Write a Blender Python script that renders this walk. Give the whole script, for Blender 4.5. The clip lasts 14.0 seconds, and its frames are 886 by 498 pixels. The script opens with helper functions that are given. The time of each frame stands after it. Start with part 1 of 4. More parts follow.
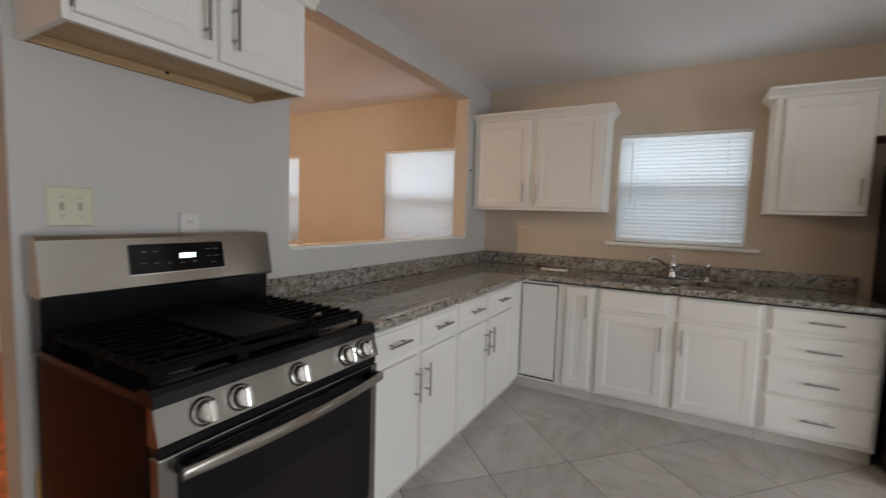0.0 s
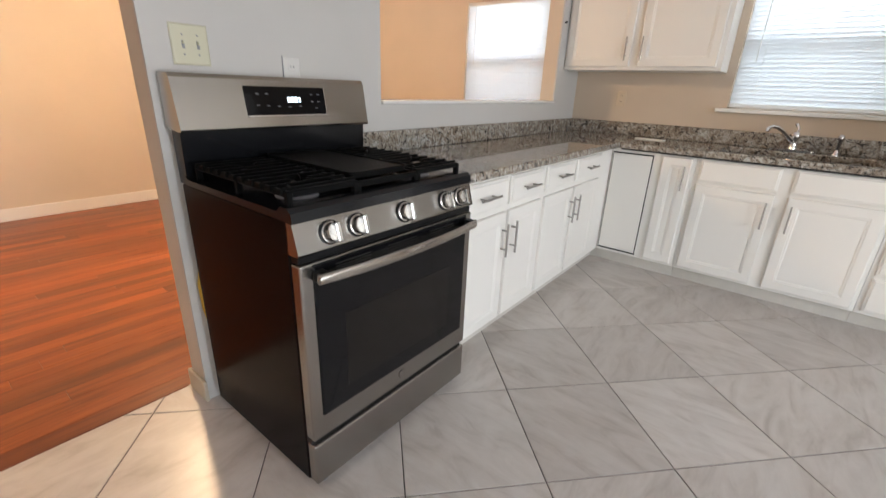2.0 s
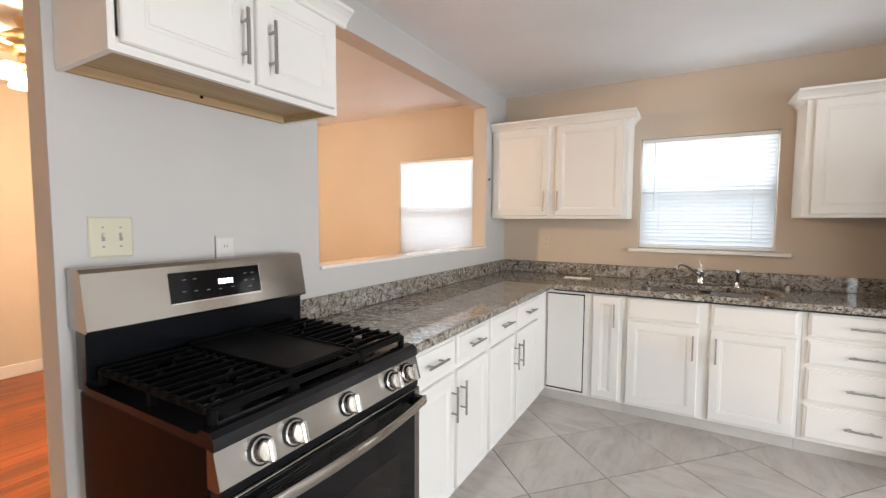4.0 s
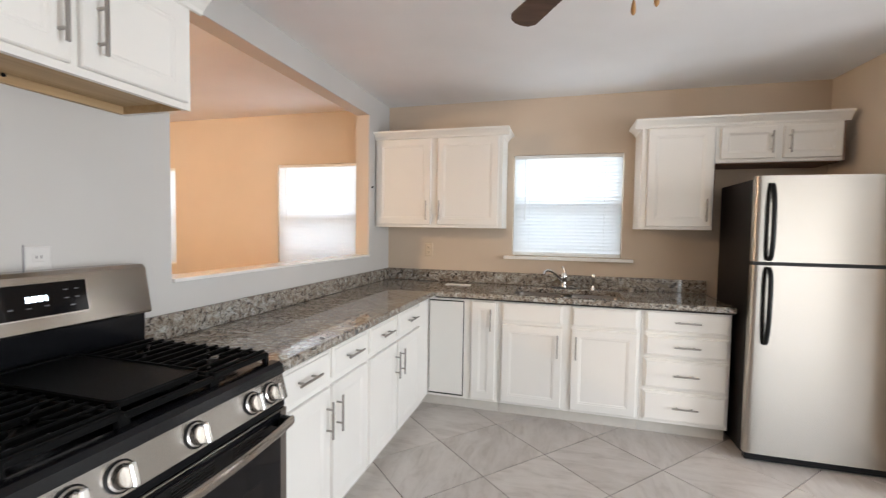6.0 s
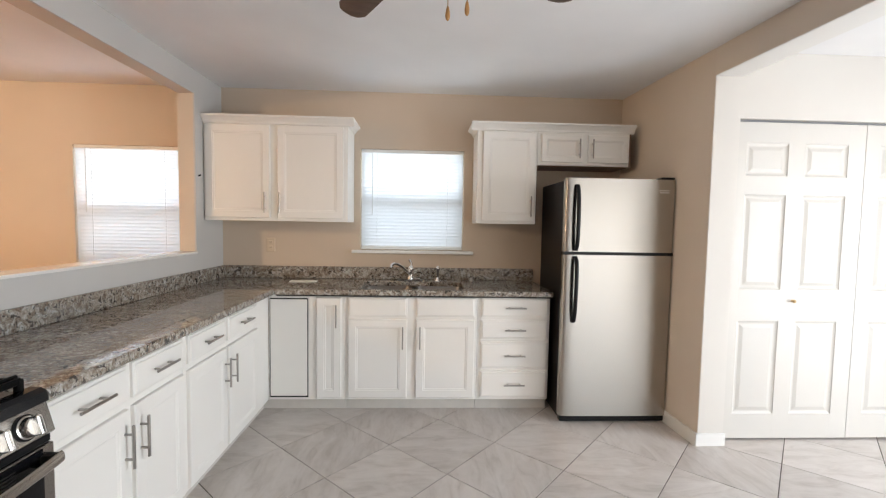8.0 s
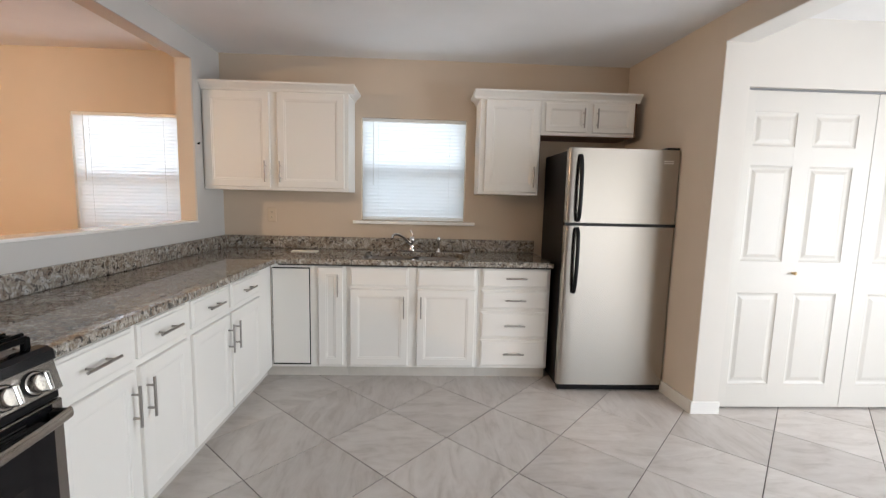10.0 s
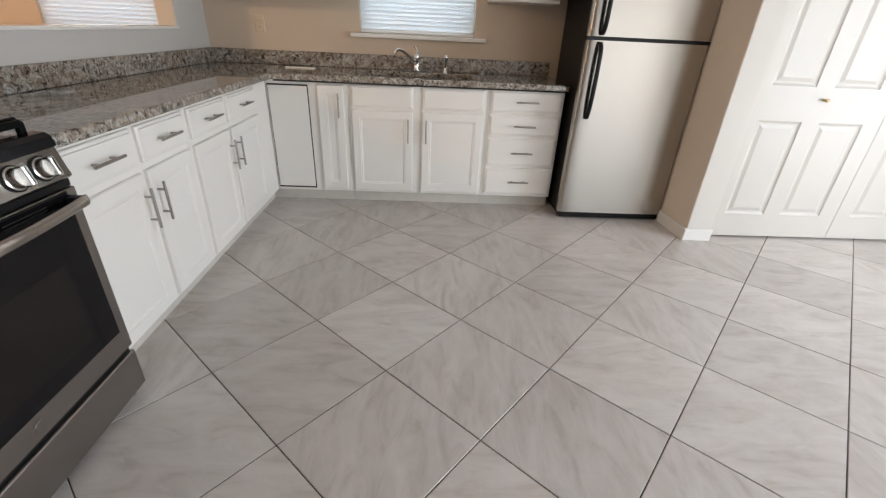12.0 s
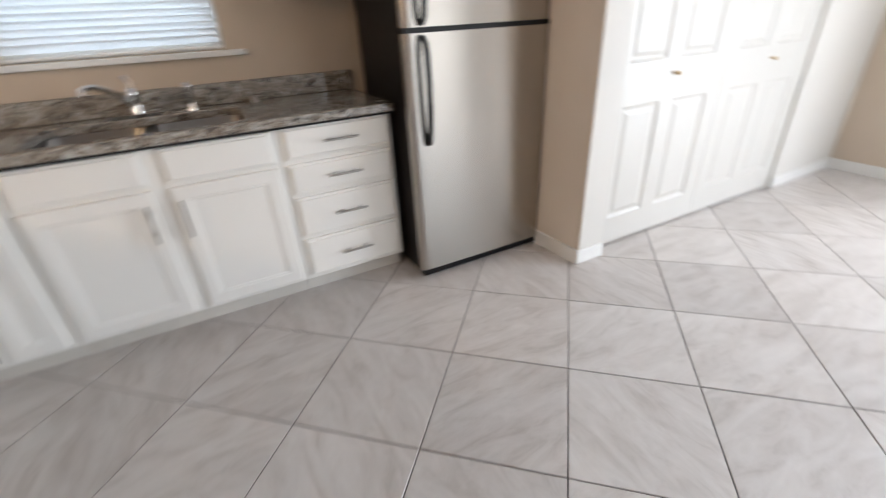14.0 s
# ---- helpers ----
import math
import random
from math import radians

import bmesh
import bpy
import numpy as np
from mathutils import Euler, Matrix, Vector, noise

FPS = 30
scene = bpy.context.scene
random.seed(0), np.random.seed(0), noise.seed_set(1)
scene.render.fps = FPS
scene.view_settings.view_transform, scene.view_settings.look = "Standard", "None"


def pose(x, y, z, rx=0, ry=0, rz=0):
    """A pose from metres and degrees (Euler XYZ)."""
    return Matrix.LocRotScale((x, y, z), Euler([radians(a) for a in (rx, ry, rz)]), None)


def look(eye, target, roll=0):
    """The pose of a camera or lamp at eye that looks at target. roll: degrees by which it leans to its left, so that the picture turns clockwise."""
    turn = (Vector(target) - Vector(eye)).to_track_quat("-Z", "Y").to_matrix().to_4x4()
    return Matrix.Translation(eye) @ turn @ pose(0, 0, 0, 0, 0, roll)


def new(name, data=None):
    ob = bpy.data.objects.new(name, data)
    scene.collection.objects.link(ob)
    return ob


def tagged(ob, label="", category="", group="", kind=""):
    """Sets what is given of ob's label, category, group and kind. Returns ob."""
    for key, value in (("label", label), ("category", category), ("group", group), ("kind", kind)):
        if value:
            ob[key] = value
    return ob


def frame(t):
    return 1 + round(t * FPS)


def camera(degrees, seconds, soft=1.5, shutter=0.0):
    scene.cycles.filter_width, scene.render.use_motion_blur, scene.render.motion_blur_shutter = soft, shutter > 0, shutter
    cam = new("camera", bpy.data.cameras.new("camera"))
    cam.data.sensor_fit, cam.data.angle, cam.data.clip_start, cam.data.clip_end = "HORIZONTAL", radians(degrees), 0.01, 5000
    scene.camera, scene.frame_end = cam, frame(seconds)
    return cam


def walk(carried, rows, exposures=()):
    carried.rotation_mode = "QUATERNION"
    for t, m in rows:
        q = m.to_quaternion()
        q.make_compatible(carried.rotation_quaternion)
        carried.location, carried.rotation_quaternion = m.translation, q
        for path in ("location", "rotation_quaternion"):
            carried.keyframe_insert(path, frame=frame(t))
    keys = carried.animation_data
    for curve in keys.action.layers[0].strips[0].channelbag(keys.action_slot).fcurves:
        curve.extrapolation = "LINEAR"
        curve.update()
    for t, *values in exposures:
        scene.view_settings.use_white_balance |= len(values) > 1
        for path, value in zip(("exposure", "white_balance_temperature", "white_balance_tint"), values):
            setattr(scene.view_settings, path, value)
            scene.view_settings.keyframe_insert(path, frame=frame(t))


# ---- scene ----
cam = camera(91.9, 14.0, 1.2, 0.5)
PATH = [
    (0, (1.659, 0.222, 1.338), (0.686, 1.962, 1.182), 1.8),
    (0.5, (1.648, 0.173, 1.33), (0.484, 1.785, 1.113), 1.4),
    (1, (1.671, 0.153, 1.279), (0.499, 1.723, 0.877), 2.2),
    (1.5, (1.645, 0.145, 1.22), (0.516, 1.619, 0.477), 2.5),
    (2, (1.603, 0.139, 1.231), (0.452, 1.615, 0.526), 2.3),
    (2.5, (1.576, 0.124, 1.322), (0.341, 1.657, 0.969), 0.8),
    (5, (1.518, 0.231, 1.391), (0.72, 2.062, 1.286), 1.0),
    (5.5, (1.546, 0.225, 1.393), (0.87, 2.105, 1.311), 1.0),
    (6, (1.579, 0.234, 1.39), (1.046, 2.159, 1.297), 0.9),
    (6.5, (1.614, 0.246, 1.395), (1.244, 2.21, 1.318), 1.2),
    (7, (1.656, 0.252, 1.389), (1.453, 2.239, 1.293), 1.1),
    (7.5, (1.702, 0.261, 1.398), (1.676, 2.257, 1.28), 1.0),
    (8, (1.713, 0.267, 1.401), (1.802, 2.261, 1.285), 1.0),
    (10.5, (1.719, 0.267, 1.336), (1.795, 2.236, 0.993), 1.7),
    (11, (1.705, 0.258, 1.273), (1.778, 2.137, 0.592), 2.8),
    (11.5, (1.706, 0.258, 1.232), (1.776, 2.044, 0.334), 2.9),
    (12, (1.704, 0.264, 1.233), (1.791, 2.039, 0.315), 2.8),
    (12.5, (1.67, 0.339, 1.226), (1.869, 2.109, 0.316), 0.6),
    (13, (1.686, 0.587, 1.192), (1.905, 2.347, 0.269), -0.7),
    (13.5, (1.77, 0.987, 1.223), (2.076, 2.743, 0.316), 0.6),
    (14, (1.885, 1.379, 1.259), (2.683, 2.947, 0.307), -3.2),
]
EXPOSURE = [(0.0, -0.08, 6230, 10), (0.5, 0.24, 6230, 10), (1.0, 0.47, 6230, 10), (1.5, 0.59, 6230, 10), (2.0, 0.75, 6230, 10), (2.5, 0.98, 6230, 10), (5.0, 0.94, 6230, 10), (6.5, 0.86, 6230, 10), (8.0, 0.77, 6230, 10),
            (10.5, 0.56, 6200, 10), (11.5, 0.52, 6200, 10), (13.0, 0.58, 6120, 10), (14.0, 0.67, 5980, 10)]
walk(cam, [(t, look(eye, target, roll)) for t, eye, target, roll in PATH], EXPOSURE)

# ---------------------------------------------------------------- light

world = bpy.data.worlds.new("sky")
scene.world = world
world.use_nodes = True
wn = world.node_tree
sky = wn.nodes.new("ShaderNodeTexSky")
sky.sky_type = "NISHITA"
sky.sun_disc = False
sky.sun_elevation, sky.sun_rotation = radians(40), radians(140)
wn.nodes["Background"].inputs["Strength"].default_value = 0.12
wn.links.new(sky.outputs["Color"], wn.nodes["Background"].inputs["Color"])


def lamp(name, kind, m, power, colour, **more):
    data = bpy.data.lights.new(name, kind)
    data.energy, data.color = power, colour
    if kind == "AREA":
        data.shape, data.size, data.size_y = "RECTANGLE", more["w"], more["h"]
    else:
        data.shadow_soft_size = more["r"]
    ob = new(name, data)
    ob.matrix_world = m
    return ob


DAY = (0.91, 0.955, 1.0)
WINDOW = (0.84, 0.93, 1.0)
WARM = (1.0, 0.69, 0.41)
sun_data = bpy.data.lights.new("sun", "SUN")
sun_data.energy, sun_data.angle, sun_data.color = 1.0, radians(12), (1.0, 0.96, 0.9)
new("sun", sun_data).matrix_world = look((0, -8, 9), (0, 0, 0))
# daylight standing in the three windows of the sink wall, and in the openings of the side room
lamp("daylight_kitchen", "AREA", look((1.607, 4.19, 1.6), (1.607, 3.0, 1.6)), 5.8, WINDOW, w=0.86, h=0.84)
lamp("daylight_dining", "AREA", look((-0.78, 4.19, 1.55), (-0.78, 3.0, 1.55)), 5.8, WINDOW, w=0.86, h=0.92)
lamp("daylight_dining_far", "AREA", look((-2.96, 4.19, 1.55), (-2.96, 3.0, 1.55)), 5.8, WINDOW, w=0.86, h=0.92)
lamp("daylight_side_door", "AREA", look((6.40, 0.60, 1.1), (5.0, 0.6, 1.0)), 88, DAY, w=1.7, h=2.0)
lamp("daylight_side_window", "AREA", look((5.02, -2.30, 1.07), (5.02, 0.0, 1.05)), 20, DAY, w=2.1, h=2.0)
# the lamp under the fan of the living room
lamp("living_lamp", "POINT", pose(-1.80, 1.22, 2.14), 90, WARM, r=0.07)


# ---------------------------------------------------------------- materials
def material(name, base=(0.8, 0.8, 0.8), rough=0.5, metal=0.0):
    m = bpy.data.materials.new(name)
    m.use_nodes = True
    b = m.node_tree.nodes["Principled BSDF"]
    b.inputs["Base Color"].default_value = (*base, 1)
    b.inputs["Roughness"].default_value = rough
    b.inputs["Metallic"].default_value = metal
    return m, m.node_tree, b


def node(nt, kind, **values):
    n = nt.nodes.new(kind)
    for k, v in values.items():
        n.inputs[k].default_value = v
    return n


def coords(nt, scale=(1, 1, 1), rot=(0, 0, 0)):
    tc = nt.nodes.new("ShaderNodeTexCoord")
    mp = node(nt, "ShaderNodeMapping", Scale=scale, Rotation=rot)
    nt.links.new(tc.outputs["Object"], mp.inputs["Vector"])
    return mp.outputs["Vector"]


def noise_tex(nt, vec, scale, detail=4.0, rough=0.55, distortion=0.0):
    n = node(nt, "ShaderNodeTexNoise", Scale=scale, Detail=detail, Roughness=rough, Distortion=distortion)
    nt.links.new(vec, n.inputs["Vector"])
    return n.outputs["Fac"]


def ramp(nt, fac, stops):
    r = nt.nodes.new("ShaderNodeValToRGB")
    e = r.color_ramp.elements
    while len(e) < len(stops):
        e.new(0.5)
    for el, (p, c) in zip(e, stops):
        el.position, el.color = p, (*c, 1)
    nt.links.new(fac, r.inputs["Fac"])
    return r.outputs["Color"]


def mix(nt, fac, a, b, blend="MIX"):
    n = nt.nodes.new("ShaderNodeMix")
    n.data_type, n.blend_type = "RGBA", blend
    ins = [s for s in n.inputs if s.enabled]
    for value, sock in zip((fac, a, b), ins):
        if isinstance(value, bpy.types.NodeSocket):
            nt.links.new(value, sock)
        elif isinstance(value, tuple):
            sock.default_value = (*value, 1)
        else:
            sock.default_value = value
    return [s for s in n.outputs if s.enabled][0]


def bump(nt, b, height, strength=0.1, distance=0.01):
    n = node(nt, "ShaderNodeBump", Strength=strength, Distance=distance)
    nt.links.new(height, n.inputs["Height"])
    nt.links.new(n.outputs["Normal"], b.inputs["Normal"])


def painted(name, base, rough, spread=0.05, grain=90.0, strength=0.06, stain=0.6, gloss=0.5):
    """Wall or wood paint: faint patches, roller or brush grain."""
    m, nt, b = material(name, base, rough)
    b.inputs["Specular IOR Level"].default_value = gloss
    v = coords(nt)
    big = noise_tex(nt, v, 1.3, 3.0)
    fine = noise_tex(nt, v, 18.0, 4.0)
    dark = tuple(c * (1 - spread) for c in base)
    lite = tuple(min(1.0, c * (1 + spread * 0.6)) for c in base)
    c1 = ramp(nt, big, [(0.3, dark), (0.7, lite)])
    c2 = mix(nt, stain * 0.1, c1, ramp(nt, fine, [(0.35, dark), (0.75, lite)]))
    nt.links.new(c2, b.inputs["Base Color"])
    bump(nt, b, noise_tex(nt, v, grain, 3.0), strength, 0.004)
    return m


MAT = {}
MAT["wall"] = painted("wall_paint", (0.565, 0.548, 0.522), 0.75)
MAT["beige"] = painted("beige_paint", (0.60, 0.495, 0.385), 0.75)
# the kitchen beige again, lightened in colour for light from the west
MAT["lit_beige"] = painted("lit_beige_paint", (0.70, 0.61, 0.51), 0.75)
MAT["peach"] = painted("peach_paint", (0.64, 0.553, 0.452), 0.75)
MAT["ceiling"] = painted("ceiling_paint", (0.86, 0.855, 0.85), 0.9, grain=160.0, strength=0.15)
MAT["trim"] = painted("trim_paint", (0.80, 0.78, 0.74), 0.4, 0.03)
MAT["tan_trim"] = painted("yellowed_trim_paint", (0.55, 0.47, 0.36), 0.45, 0.06)
MAT["sill_gloss"] = painted("sill_enamel", (0.80, 0.78, 0.74), 0.14, 0.03, 30.0, 0.02)
MAT["cabinet"] = painted("cabinet_paint", (0.81, 0.787, 0.74), 0.33, 0.03, 40.0, 0.05)
# closet whites darkened in colour to offset the strong daylight on them
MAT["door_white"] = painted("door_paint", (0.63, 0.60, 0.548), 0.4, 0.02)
MAT["toned_trim"] = painted("toned_trim_paint", (0.665, 0.63, 0.575), 0.6, 0.03)
MAT["cream"] = painted("cream_plastic", (0.60, 0.575, 0.43), 0.35, 0.02, 200.0, 0.01)
MAT["grey_plate"] = painted("grey_painted_plate", (0.66, 0.645, 0.62), 0.45, 0.02, 200.0, 0.01)
MAT["tan_plate"] = painted("tan_painted_plate", (0.60, 0.49, 0.36), 0.45, 0.02, 200.0, 0.01)
MAT["white_plastic"] = painted("white_plastic", (0.8, 0.79, 0.76), 0.35, 0.02, 200.0, 0.01)
MAT["paper"] = painted("paper", (0.82, 0.80, 0.76), 0.7, 0.03)
MAT["gap"] = material("dark_gap", (0.015, 0.013, 0.012), 0.9)[0]
MAT["black_plastic"] = painted("black_plastic", (0.008, 0.008, 0.0085), 0.32, 0.3, 120.0, 0.03, gloss=0.2)
MAT["iron"] = painted("cast_iron", (0.006, 0.006, 0.006), 0.45, 0.35, 220.0, 0.25, gloss=0.06)
MAT["enamel"] = painted("black_enamel", (0.008, 0.0085, 0.0105), 0.22, 0.3, 60.0, 0.02, gloss=0.3)
MAT["range_side"] = painted("range_side_enamel", (0.008, 0.006, 0.0055), 0.2, 0.3, 60.0, 0.03, gloss=0.045)
MAT["fridge_side"] = painted("fridge_side_paint", (0.010, 0.008, 0.0075), 0.42, 0.2, 260.0, 0.2, gloss=0.14)
MAT["grey_metal"] = painted("grey_track", (0.25, 0.25, 0.26), 0.45, 0.1)
MAT["key_grey"] = material("key_print", (0.11, 0.11, 0.115), 0.5)[0]
# scuffed toe paint, its colour also lowered for the shade of the recess
MAT["scuffed"] = painted("scuffed_shaded_toe_paint", (0.60, 0.565, 0.51), 0.55, 0.14, 30.0, 0.08, 3.0)
MAT["yellow"] = painted("yellow_hose_coating", (0.62, 0.40, 0.05), 0.4, 0.05, 60.0, 0.1)
MAT["brass"] = material("aged_brass", (0.55, 0.40, 0.22), 0.3, 1.0)[0]
MAT["chrome"] = material("chrome", (0.80, 0.80, 0.80), 0.16, 1.0)[0]
MAT["nickel"] = material("brushed_nickel", (0.37, 0.35, 0.325), 0.30, 1.0)[0]
MAT["sink_steel"] = material("sink_steel", (0.24, 0.22, 0.20), 0.33, 1.0)[0]


def steel(name, base, rough, along, level=0.75):
    """Brushed steel: fine streaks along one axis, soft smudges."""
    m, nt, b = material(name, base, rough, 1.0)
    scale = {"x": (1.5, 200, 200), "y": (200, 1.5, 200), "z": (200, 200, 1.5)}[along]
    streak = noise_tex(nt, coords(nt, scale), 4.0, 3.0)
    smudge = noise_tex(nt, coords(nt, (1, 1, 3.0)), 1.6, 2.0, 0.5, 0.3)
    dark = tuple(c * 0.95 for c in base)
    nt.links.new(mix(nt, 0.5, ramp(nt, streak, [(0.3, dark), (0.7, base)]), ramp(nt, smudge, [(0.3, dark), (0.7, base)])), b.inputs["Base Color"])
    # level brushing spreads what it mirrors up and down
    tan = nt.nodes.new("ShaderNodeTangent")
    tan.direction_type, tan.axis = "RADIAL", "Z"
    nt.links.new(tan.outputs["Tangent"], b.inputs["Tangent"])
    b.inputs["Anisotropic"].default_value = level
    b.inputs["Anisotropic Rotation"].default_value = 0.25
    return m


# one range steel in two tones: bright and dim reflections put into the colour
MAT["steel"] = steel("lit_range_steel", (0.47, 0.445, 0.415), 0.24, "y", 0.5)
MAT["shaded_steel"] = steel("shaded_range_steel", (0.33, 0.315, 0.297), 0.27, "y", 0.0)
MAT["fridge_steel"] = steel("fridge_steel", (0.43, 0.40, 0.365), 0.27, "x", 0.9)

m, nt, b = material("oven_glass", (0.006, 0.006, 0.007), 0.07)
b.inputs["Specular IOR Level"].default_value = 0.25
bump(nt, b, noise_tex(nt, coords(nt), 3.0, 2.0), 0.01, 0.01)
MAT["oven_glass"] = m

MAT["oven_window"] = painted("oven_window_glass", (0.011, 0.0095, 0.0085), 0.12, 0.2, 40.0, 0.01, gloss=0.3)
m, nt, b = material("display_digits", (0.8, 0.9, 1.0), 0.4)
b.inputs["Emission Color"].default_value = (0.75, 0.9, 1.0, 1)
b.inputs["Emission Strength"].default_value = 2.5
MAT["digits"] = m

m, nt, b = material("lit_glass_shade", (0.9, 0.8, 0.6), 0.3)
b.inputs["Emission Color"].default_value = (1.0, 0.74, 0.38, 1)
b.inputs["Emission Strength"].default_value = 9.0
MAT["lit_shade"] = m

# granite: pale grey and tan crystals, brown and black flecks, polished
m, nt, b = material("granite", (0.4, 0.37, 0.33), 0.1)
v = coords(nt)
shift = node(nt, "ShaderNodeTexNoise", Scale=60.0, Detail=3.0)
nt.links.new(v, shift.inputs["Vector"])
push = nt.nodes.new("ShaderNodeVectorMath")
push.operation = "MULTIPLY_ADD"
push.inputs[1].default_value = (0.014, 0.014, 0.014)
nt.links.new(shift.outputs["Color"], push.inputs[0])
nt.links.new(v, push.inputs[2])


def crystals(scale):
    vor = node(nt, "ShaderNodeTexVoronoi", Scale=scale, Randomness=1.0)
    nt.links.new(push.outputs["Vector"], vor.inputs["Vector"])
    sep = nt.nodes.new("ShaderNodeSeparateColor")
    nt.links.new(vor.outputs["Color"], sep.inputs["Color"])
    return sep.outputs["Red"]


drift = noise_tex(nt, coords(nt, (1.0, 2.2, 2.2), (0, 0, 0.6)), 5.0, 5.0, 0.6, 0.8)
clouds = noise_tex(nt, v, 22.0, 7.0, 0.70, 1.6)
flecks = noise_tex(nt, coords(nt, (1.0, 1.3, 1.1), (0.4, 0.2, 0.9)), 36.0, 5.0, 0.62, 1.2)
ground_c = ramp(nt, clouds, [(0.34, (0.12, 0.086, 0.058)), (0.45, (0.23, 0.185, 0.142)), (0.54, (0.40, 0.38, 0.335)), (0.66, (0.58, 0.585, 0.55))])
tan_c = ramp(nt, clouds, [(0.32, (0.10, 0.068, 0.043)), (0.48, (0.20, 0.145, 0.100)), (0.66, (0.36, 0.30, 0.235))])
tone = mix(nt, ramp(nt, drift, [(0.42, (0.0, 0.0, 0.0)), (0.60, (0.5, 0.5, 0.5))]), ground_c, tan_c)
tone = mix(nt, 0.20, tone, ramp(nt, crystals(190.0), [(0.10, (0.03, 0.023, 0.018)), (0.35, (0.18, 0.135, 0.10)), (0.7, (0.36, 0.33, 0.285)), (0.95, (0.56, 0.55, 0.51))]))
col = mix(nt, ramp(nt, flecks, [(0.54, (0.0, 0.0, 0.0)), (0.60, (0.9, 0.9, 0.9))]), tone, (0.022, 0.018, 0.016))
nt.links.new(col, b.inputs["Base Color"])
b.inputs["Roughness"].default_value = 0.025
b.inputs["Specular IOR Level"].default_value = 0.8
MAT["granite"] = m

# porcelain floor tile: grey, streaked, each tile turned and shifted by chance
m, nt, b = material("floor_tile", (0.5, 0.47, 0.44), 0.3)
tc = nt.nodes.new("ShaderNodeTexCoord")
info = nt.nodes.new("ShaderNodeObjectInfo")
four = node(nt, "ShaderNodeMath")
four.operation = "MULTIPLY"
four.inputs[1].default_value = 7.0
nt.links.new(info.outputs["Random"], four.inputs[0])
snap = nt.nodes.new("ShaderNodeMath")
snap.operation = "FLOOR"
nt.links.new(four.outputs[0], snap.inputs[0])
quarter = nt.nodes.new("ShaderNodeMath")
quarter.operation = "MULTIPLY"
quarter.inputs[1].default_value = math.pi / 2
nt.links.new(snap.outputs[0], quarter.inputs[0])
rot = nt.nodes.new("ShaderNodeVectorRotate")
rot.rotation_type = "Z_AXIS"
nt.links.new(tc.outputs["Object"], rot.inputs["Vector"])
nt.links.new(quarter.outputs[0], rot.inputs["Angle"])
far = nt.nodes.new("ShaderNodeVectorMath")
far.operation = "SCALE"
far.inputs[0].default_value = (37.0, 23.0, 11.0)
nt.links.new(info.outputs["Random"], far.inputs["Scale"])
add = nt.nodes.new("ShaderNodeVectorMath")
nt.links.new(rot.outputs["Vector"], add.inputs[0])
nt.links.new(far.outputs["Vector"], add.inputs[1])
mp = node(nt, "ShaderNodeMapping", Scale=(1.7, 5.6, 1.0), Rotation=(0, 0, 0.16))
nt.links.new(add.outputs["Vector"], mp.inputs["Vector"])
wide = node(nt, "ShaderNodeMapping", Scale=(1.2, 2.6, 1.0), Rotation=(0, 0, 0.2))
nt.links.new(add.outputs["Vector"], wide.inputs["Vector"])
streak = noise_tex(nt, mp.outputs["Vector"], 2.4, 7.0, 0.62, 0.9)
band = noise_tex(nt, wide.outputs["Vector"], 2.4, 5.0, 0.58, 0.35)
mottle = noise_tex(nt, add.outputs["Vector"], 26.0, 5.0, 0.6)
t1 = ramp(nt, streak, [(0.31, (0.345, 0.306, 0.276)), (0.45, (0.505, 0.470, 0.446)), (0.56, (0.575, 0.547, 0.528)), (0.84, (0.700, 0.678, 0.660))])
t2 = ramp(nt, band, [(0.28, (0.385, 0.348, 0.322)), (0.46, (0.525, 0.495, 0.476)), (0.62, (0.57, 0.543, 0.526)), (0.88, (0.730, 0.708, 0.695))])
t3 = ramp(nt, mottle, [(0.3, (0.48, 0.45, 0.43)), (0.7, (0.61, 0.588, 0.572))])
body = mix(nt, 0.15, mix(nt, 0.42, t1, t2), t3)
shade = ramp(nt, info.outputs["Random"], [(0.0, (1.00, 0.974, 0.940)), (1.0, (1.18, 1.155, 1.115))])
nt.links.new(mix(nt, 1.0, body, shade, "MULTIPLY"), b.inputs["Base Color"])
rr = node(nt, "ShaderNodeMapRange", **{"From Min": 0.3, "From Max": 0.7, "To Min": 0.28, "To Max": 0.32})
nt.links.new(band, rr.inputs["Value"])
nt.links.new(rr.outputs["Result"], b.inputs["Roughness"])
MAT["tile"] = m

MAT["grout"] = painted("grout", (0.125, 0.106, 0.092), 0.9, 0.3, 120.0, 0.3)


